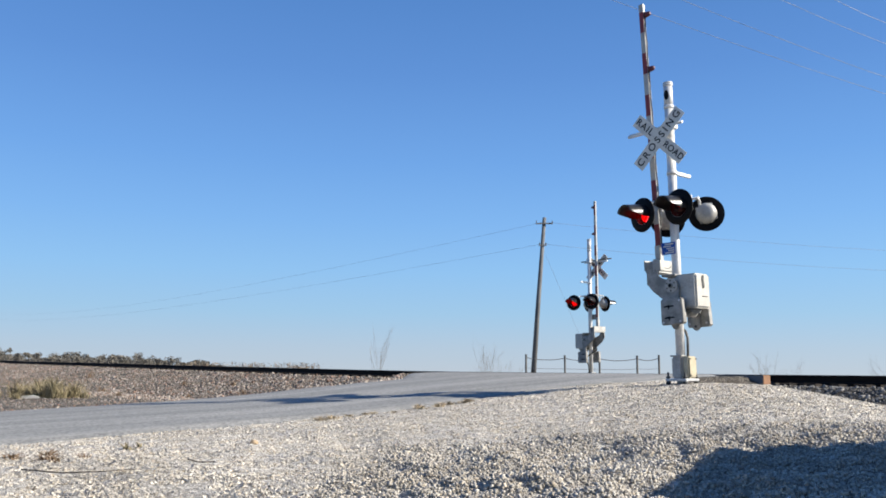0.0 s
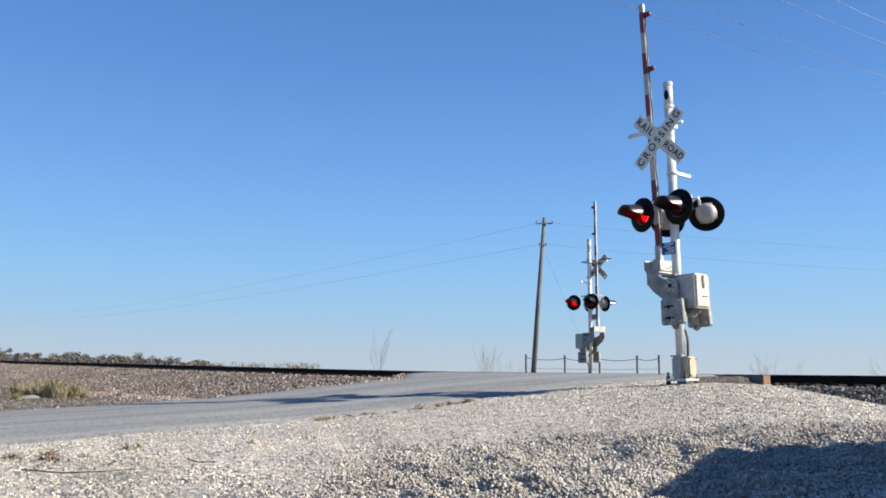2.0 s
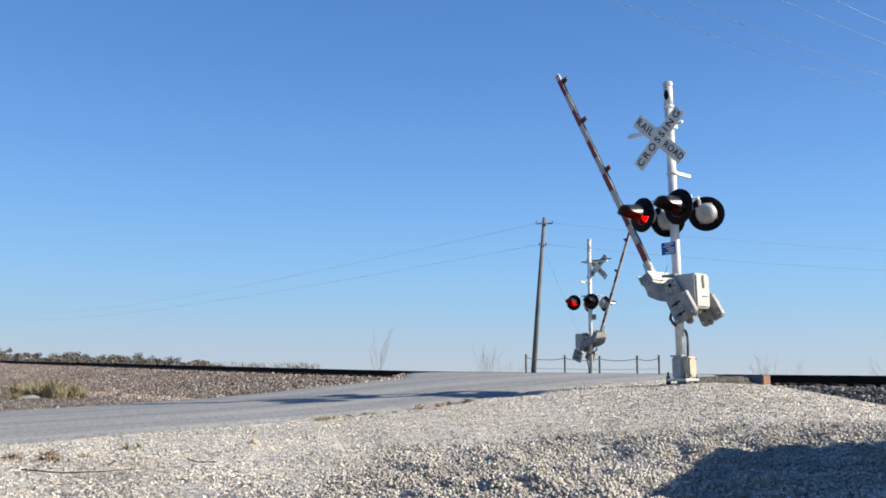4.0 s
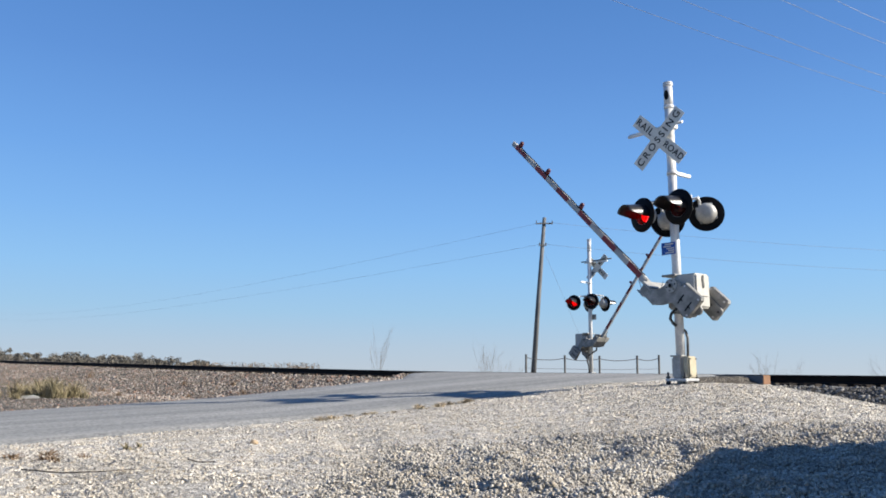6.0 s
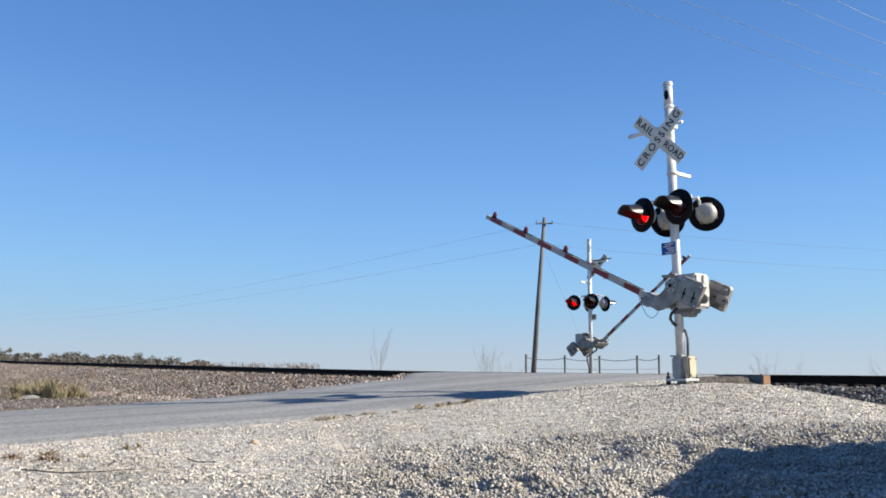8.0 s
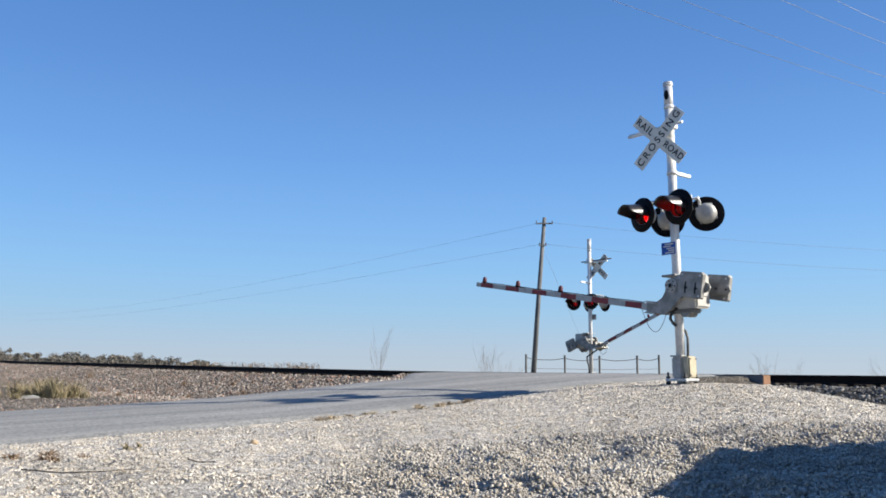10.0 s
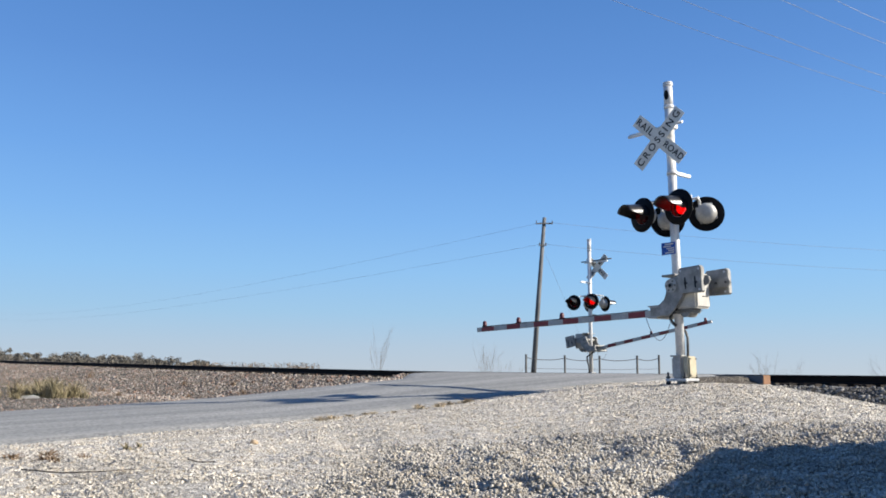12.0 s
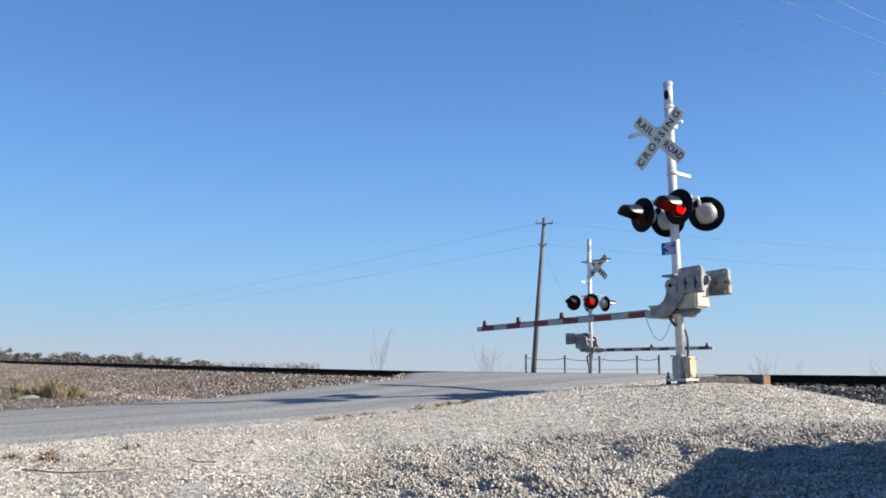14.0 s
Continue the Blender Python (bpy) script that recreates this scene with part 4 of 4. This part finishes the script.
def make_woods():
    """The far tree line: crowns of small leaf clumps on short trunks."""
    rng = np.random.default_rng(21)
    v, f = [], []
    centres = []
    for k in range(260):
        t = rng.random()
        px = -0.66 + 0.385 * t
        Y = rng.uniform(300, 400)
        h = (10.8 - 5.3 * t + rng.normal(0, 0.9)) * Y / 330 * (0.75 if rng.random() < 0.5 else 1.0)
        centres.append((px * Y, Y, max(3, h)))
    for cx, cy, h in centres:
        w = h * rng.uniform(0.5, 0.9)
        for lobe in range(7):
            ox, oy, oz = rng.normal(0, 0.42) * w, rng.normal(0, 0.42) * w, h * rng.uniform(0.25, 0.86)
            rr = h * rng.uniform(0.10, 0.2)
            d = rng.normal(0, 1, (64, 3))
            d /= np.linalg.norm(d, axis=1)[:, None]
            c = np.array([cx + ox, cy + oy, oz - 2.0]) + d * rr * rng.uniform(0.4, 1.0, (64, 1)) * np.array([1.3, 1.3, 0.8])
            for q in c:
                s1, s2 = rng.normal(0, 0.2, 3), rng.normal(0, 0.2, 3)
                i = len(v)
                v += [q - s1, q + s2, q + s1, q - s2]
                f.append((i, i + 1, i + 2, i + 3))
    tagged(raw_mesh("far_woods", v, f, FAR_LEAF), "low dark tree line far across the fields", "woods", kind="stuff")
    # scrub behind the track
    v, f = [], []
    for px, w in ((-0.215, 5.0), (-0.235, 3.0), (-0.18, 3.5), (-0.165, 3.0), (-0.30, 4.0), (-0.27, 3.0)):
        Y = 120.0
        for q in rng.normal(0, 1, (420, 3)) * np.array([w * 0.42, 2.0, 0.42]) + np.array([px * Y, Y, 0.25]):
            q[2] = max(-1.0, min(q[2], 1.15 - 0.06 * abs(q[0] - px * Y)))
            s1, s2 = rng.normal(0, 0.03, 3), rng.normal(0, 0.16, 3)
            i = len(v)
            v += [q - s1, q + s2, q + s1, q - s2]
            f.append((i, i + 1, i + 2, i + 3))
    tagged(raw_mesh("scrub", v, f, TWIG), "brown dry scrub behind the railway bank", "scrub", kind="stuff")


def make_car():
    """The parked car beside the gravel lot, which shades its foreground."""
    car = new("parked_car")
    bm = bmesh.new()
    side = [(-2.3, 0.35), (-2.32, 0.9), (-2.2, 1.3), (-2.02, 1.68), (-1.85, 1.78), (0.3, 1.78), (0.5, 1.72), (1.25, 1.27), (1.5, 1.21), (2.25, 1.12), (2.42, 0.9), (2.45, 0.35)]
    plate(bm, side, -0.88, 0.88, 0.06)
    part("car_body", bm, CAR_PAINT, car, "dark painted car body")
    for y in (0.885, -0.885):
        bm = bmesh.new()
        plate(bm, [(-2.1, 1.18), (-1.9, 1.58), (-1.75, 1.66), (0.2, 1.66), (0.4, 1.6), (1.02, 1.22), (0.9, 1.14)], y - 0.01, y + 0.01)
        part("side_window", bm, GLASS_DARK, car)
    for x in (-1.45, 1.5):
        for y in (0.8, -0.8):
            bm = bmesh.new()
            turned(bm, [(-0.11, 0.2), (-0.11, 0.30), (-0.07, 0.335), (0.07, 0.335), (0.11, 0.30), (0.11, 0.2)], 24)
            wheel = part("wheel", bm, CABLE, car, "", pose(x, y, 0.335))
            bm = bmesh.new()
            turned(bm, [(-0.115, 0.02), (-0.115, 0.19), (0.115, 0.19), (0.115, 0.02)], 20)
            part("rim", bm, SILVER, wheel)
    x, y = 5.78, 4.45
    car.matrix_basis = pose(x, y, on_ground(x, y), 0, 0, 247)
    tagged(car, "dark parked sport utility car on the gravel lot", "car")


def make_litter():
    for pts, r, label in (
        ([(-3.22, 6.47), (-2.89, 6.44), (-2.6, 6.47), (-2.32, 6.45)], 0.0055, "long dark dry stick on the gravel"),
        ([(-2.19, 7.28), (-2.08, 7.2), (-1.84, 6.85)], 0.005, "short dry twig on the gravel"),
    ):
        bm = bmesh.new()
        tube(bm, [(x, y, on_ground(x, y) + 0.035) for x, y in pts], [r, r, r * 0.9, r * 0.5][: len(pts)], 6)
        tagged(part("stick", bm, BARK), label, "stick")
    for x, y, r in ((-1.83, 8.2, 0.05), (0.6, 6.3, 0.035)):
        bm = bmesh.new()
        bmesh.ops.create_icosphere(bm, subdivisions=2, radius=r)
        for q in bm.verts:
            q.co *= 0.8 + 0.35 * noise.noise(q.co * 14 + Vector((x, y, 0)))
            q.co.z *= 0.6
        ob = part("rock", bm, BUFF)
        ob.location = (x, y, on_ground(x, y) + r * 0.4)
        tagged(ob, "larger orange-buff rock among the gravel", "rock")
    # a pale broken slab by the tall grass
    bm = bmesh.new()
    plate(bm, [(-0.32, 0), (-0.25, 0.09), (0.10, 0.12), (0.34, 0.05), (0.30, 0)], -0.10, 0.12, 0.015)
    ob = part("broken_slab", bm, CONCRETE)
    ob.matrix_basis = pose(-14.5, 29.3, on_ground(-14.5, 29.3), 0, 0, 12)
    tagged(ob, "pale broken concrete slab by the dry grass", "debris")


make_ground()
make_road()
make_crossing_timber()
near_signal = make_signal()
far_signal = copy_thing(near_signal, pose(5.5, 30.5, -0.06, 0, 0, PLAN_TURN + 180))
# the farther mast stands deeper on its footing, with its gate hung lower
for name, dz in (("mast", 0.09), ("bell_housing", 0.09), ("base_casting", -0.35), ("mechanism_case", -0.15)):
    parts_named(far_signal, name)[0].location.z += dz
parts_named(far_signal, "crossbuck")[0].location.x += 0.12
for name in ("board", "stripe", "lamp_cable", "arm_lamp", "lamp_base"):
    for piece in parts_named(far_signal, name):
        piece.location.x += 0.09
for disc in parts_named(far_signal, "flasher"):
    if disc.location.y > 0:
        disc.location += Vector((0.06 if disc.location.x > 0 else 0.0, 0, -0.09))
    else:
        disc.location += Vector((-0.11 if disc.location.x < 0 else 0.0, 0, -0.02))
        disc.matrix_basis = disc.matrix_basis @ pose(0, 0, 0, 0, 0, -19)
for piece in parts_named(far_signal, "counterweight"):
    piece.location.x -= 0.2
parts_named(far_signal, "mechanism_case")[0].location.x -= 0.13
for name in ("hose", "conduit"):
    for piece in parts_named(far_signal, name):
        bpy.data.objects.remove(piece)
far_bar = bmesh.new()
tube(far_bar, [(-0.48, 0.10, 4.24), (0.98, 0.10, 4.24)], 0.022, 8)
part("sign_bar", far_bar, STEEL, far_signal, "thin dark bar across the mast")
far_hose = bmesh.new()
tube(far_hose, [(0.19, 0.10, 1.0), (0.185, 0.10, 0.90), (0.06, 0.0, 0.80), (-0.06, -0.15, 0.66), (-0.03, -0.17, 0.50), (0.01, -0.13, 0.30), (0.0, -0.10, 0.05)], 0.03, 8)
part("hose", far_hose, CABLE, far_signal, "black rubber hose")
notice = parts_named(far_signal, "notice_sign")[0]
notice.data = notice.data.copy()
notice.data.materials[0] = SILVER_WORN
notice["label"] = "bare grey back of a small notice"
for piece in parts_named(notice, "text_bar"):
    bpy.data.objects.remove(piece)
parts_named(near_signal, "base_casting")[0].location.z -= 0.05
near_signal.matrix_basis = pose(3.848, 13.3, -0.09) @ Matrix.Rotation(radians(-0.8), 4, "Y") @ pose(0, 0, 0, 0, 0, PLAN_TURN)
tagged(near_signal, "silver crossing signal with lowering striped gate arm beside the road", "crossing signal", "crossing signals")
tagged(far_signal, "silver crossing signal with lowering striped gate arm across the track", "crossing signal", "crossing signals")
make_pole()
make_wires()
make_fence()
make_shrub(-4.6, 60, -1.05, 3.1, 5, 31, "tall thin bare sapling behind the track", 0.012, 2, 0.03, 0.13)
make_shrub(2.3, 45, -1.05, 2.0, 7, 32, "twiggy bare shrub behind the road crest", 0.009, 2, 0.3, 0.35)
make_shrub(3.5, 44, -1.05, 1.6, 5, 33, "low bare weed behind the road crest", 0.006, 2, 0.5)
make_shrub(7.95, 20.4, -0.75, 1.1, 4, 39, "sparse branching weed behind the track", 0.006, 2, 0.1, 0.5)
make_shrub(9.6, 22.5, -0.75, 0.95, 3, 35, "small dry weed behind the track", 0.004, 2, 0.4)
make_shrub(14.3, 26.0, -0.95, 1.25, 5, 36, "dark twiggy weed behind the track", 0.008, 2, 0.5)
for k, (x, y, size, n) in enumerate(((-16.3, 29.8, 0.75, 420), (-15.6, 30.6, 0.8, 380), (-14.9, 30.2, 0.7, 320), (-14.0, 30.0, 1.0, 520), (-13.6, 30.8, 0.8, 320), (-17.0, 30.6, 0.8, 320), (-13.0, 30.2, 0.4, 120), (-15.2, 31.4, 0.9, 300), (-14.6, 28.6, 0.35, 110), (-16.0, 28.2, 0.4, 120))):
    make_tuft("tall_grass", x, y, size, n, 50 + k)
for k, (x, y, size, n) in enumerate(((-12.6, 32.5, 0.3, 60), (-10.9, 35.1, 0.32, 70), (-8.1, 32.2, 0.28, 70), (-15.6, 38.0, 0.4, 60), (-19.5, 46.0, 0.5, 60), (-7.0, 29.4, 0.22, 50), (-9.4, 31.0, 0.2, 40))):
    make_tuft("bank_weeds", x, y, size, n, 90 + k)
strip = random.Random(17)
for k in range(16):
    x = 0.45 - 2.1 * strip.random() ** 1.5
    y = (9.93 + 0.6225 * x) / 0.7826 + strip.uniform(-0.22, 0.1)
    make_tuft("edge_grass", x, y, strip.uniform(0.06, 0.11), 60, 100 + k, 1.1, 0.9)
for k, (x, y, size, n) in enumerate(((-3.82, 7.5, 0.09, 60), (-3.62, 7.75, 0.10, 60), (-3.2, 6.95, 0.08, 50), (-3.45, 7.35, 0.10, 70), (-3.05, 7.2, 0.07, 40))):
    make_tuft("lot_weeds", x, y, size, n, 110 + k, 1.2, 0.9)
for k, (x, y, size, n) in enumerate(((-3.17, 8.47, 0.10, 40), (-3.1, 8.6, 0.08, 30))):
    make_tuft("lot_grass", x, y, size, n, 70 + k)
for kind, material, label in (
    ("tall_grass", STRAW, "tall dry straw-coloured grass tufts on the verge"),
    ("bank_weeds", WEED, "sparse reddish-brown dry weeds on the ballast bank"),
    ("edge_grass", DRY_MAT, "low flattened dry grass along the gravel's edge"),
    ("lot_weeds", WEED, "flattened brown dry weeds on the gravel"),
    ("lot_grass", STRAW, "small dry grass tufts in the gravel"),
):
    tagged(raw_mesh(kind, *GRASS[kind], material), label, "grass", kind="stuff")
make_woods()
make_litter()
make_car()
make_track()
make_stones()


# ---- what moves ----
NEAR_ANGLES = [(0.0, 89.0), (2.0, 89.0), (2.2, 87.6), (2.5, 83.1), (3.0, 76.4), (3.2, 73.5), (4.2, 62.4), (5.3, 52.0), (6.0, 45.5), (6.5, 40.85), (7.0, 36.2), (7.5, 31.5), (8.0, 27.0), (9.2, 17.0), (10.5, 7.1), (11.0, 3.8), (11.5, 0.8), (11.75, -0.1), (12.0, -0.1), (12.4, 0.0), (14.0, 0.0)]
FAR_ANGLES = [(0.0, 90.3), (2.0, 90.3), (2.2, 89.0), (2.5, 84.8), (3.0, 77.7), (4.2, 66.2), (5.5, 55.1), (6.75, 45.2), (8.0, 35.5), (9.2, 26.8), (10.5, 18.3), (11.0, 15.2), (11.5, 12.1), (12.0, 9.4), (12.5, 6.85), (13.0, 4.4), (13.5, 2.0), (14.0, 0.0)]


def flash_rows(starts_lit, first, every, hold):
    """A reflector's turns: to and fro between its glowing face and its dark back, 60 degrees a step."""
    turns = []
    k = 0
    while first + k * every < SECONDS:
        turns += [first + k * every, first + k * every + hold]
        k += 1
    angle = 0 if starts_lit else 180
    rows = [(0.0, pose(0, -0.075, 0, 0, 0, angle))]
    for t in turns:
        if t > SECONDS - 0.08:
            break
        n = round(t * FPS)
        for j in range(4):
            rows.append(((n - 2 + j) / FPS, pose(0, -0.075, 0, 0, 0, angle + 60 * j)))
        angle += 180
    rows.append((SECONDS, pose(0, -0.075, 0, 0, 0, angle)))
    return rows


def motions():
    for thing, angles, fix, first, every, hold, back, high in ((near_signal, NEAR_ANGLES, -0.95, 0.44, 0.9555, 0.53, -0.065, 1.495), (far_signal, FAR_ANGLES, 0.0, 0.36, 0.963, 0.54, -0.005, 1.285)):
        arm = parts_named(thing, "gate_arm")[0]
        loop = parts_named(thing, "slack_cable")[0]
        # local X along the arm: raising it turns it about local Y, downwards positive
        walk(arm, [(t, pose(back, -0.04, high, 0, -(a + fix), 0)) for t, a in angles])
        walk(loop, [(t, pose(0.73, 0.03, -0.46, 0, (a + fix) * 0.97, 0)) for t, a in angles])
        for disc in parts_named(thing, "flasher"):
            reflector = parts_named(disc, "reflector")[0]
            lit = disc.location.x > 0
            if thing is far_signal:
                lit = not lit
            walk(reflector, flash_rows(lit, first, every, hold))


motions()
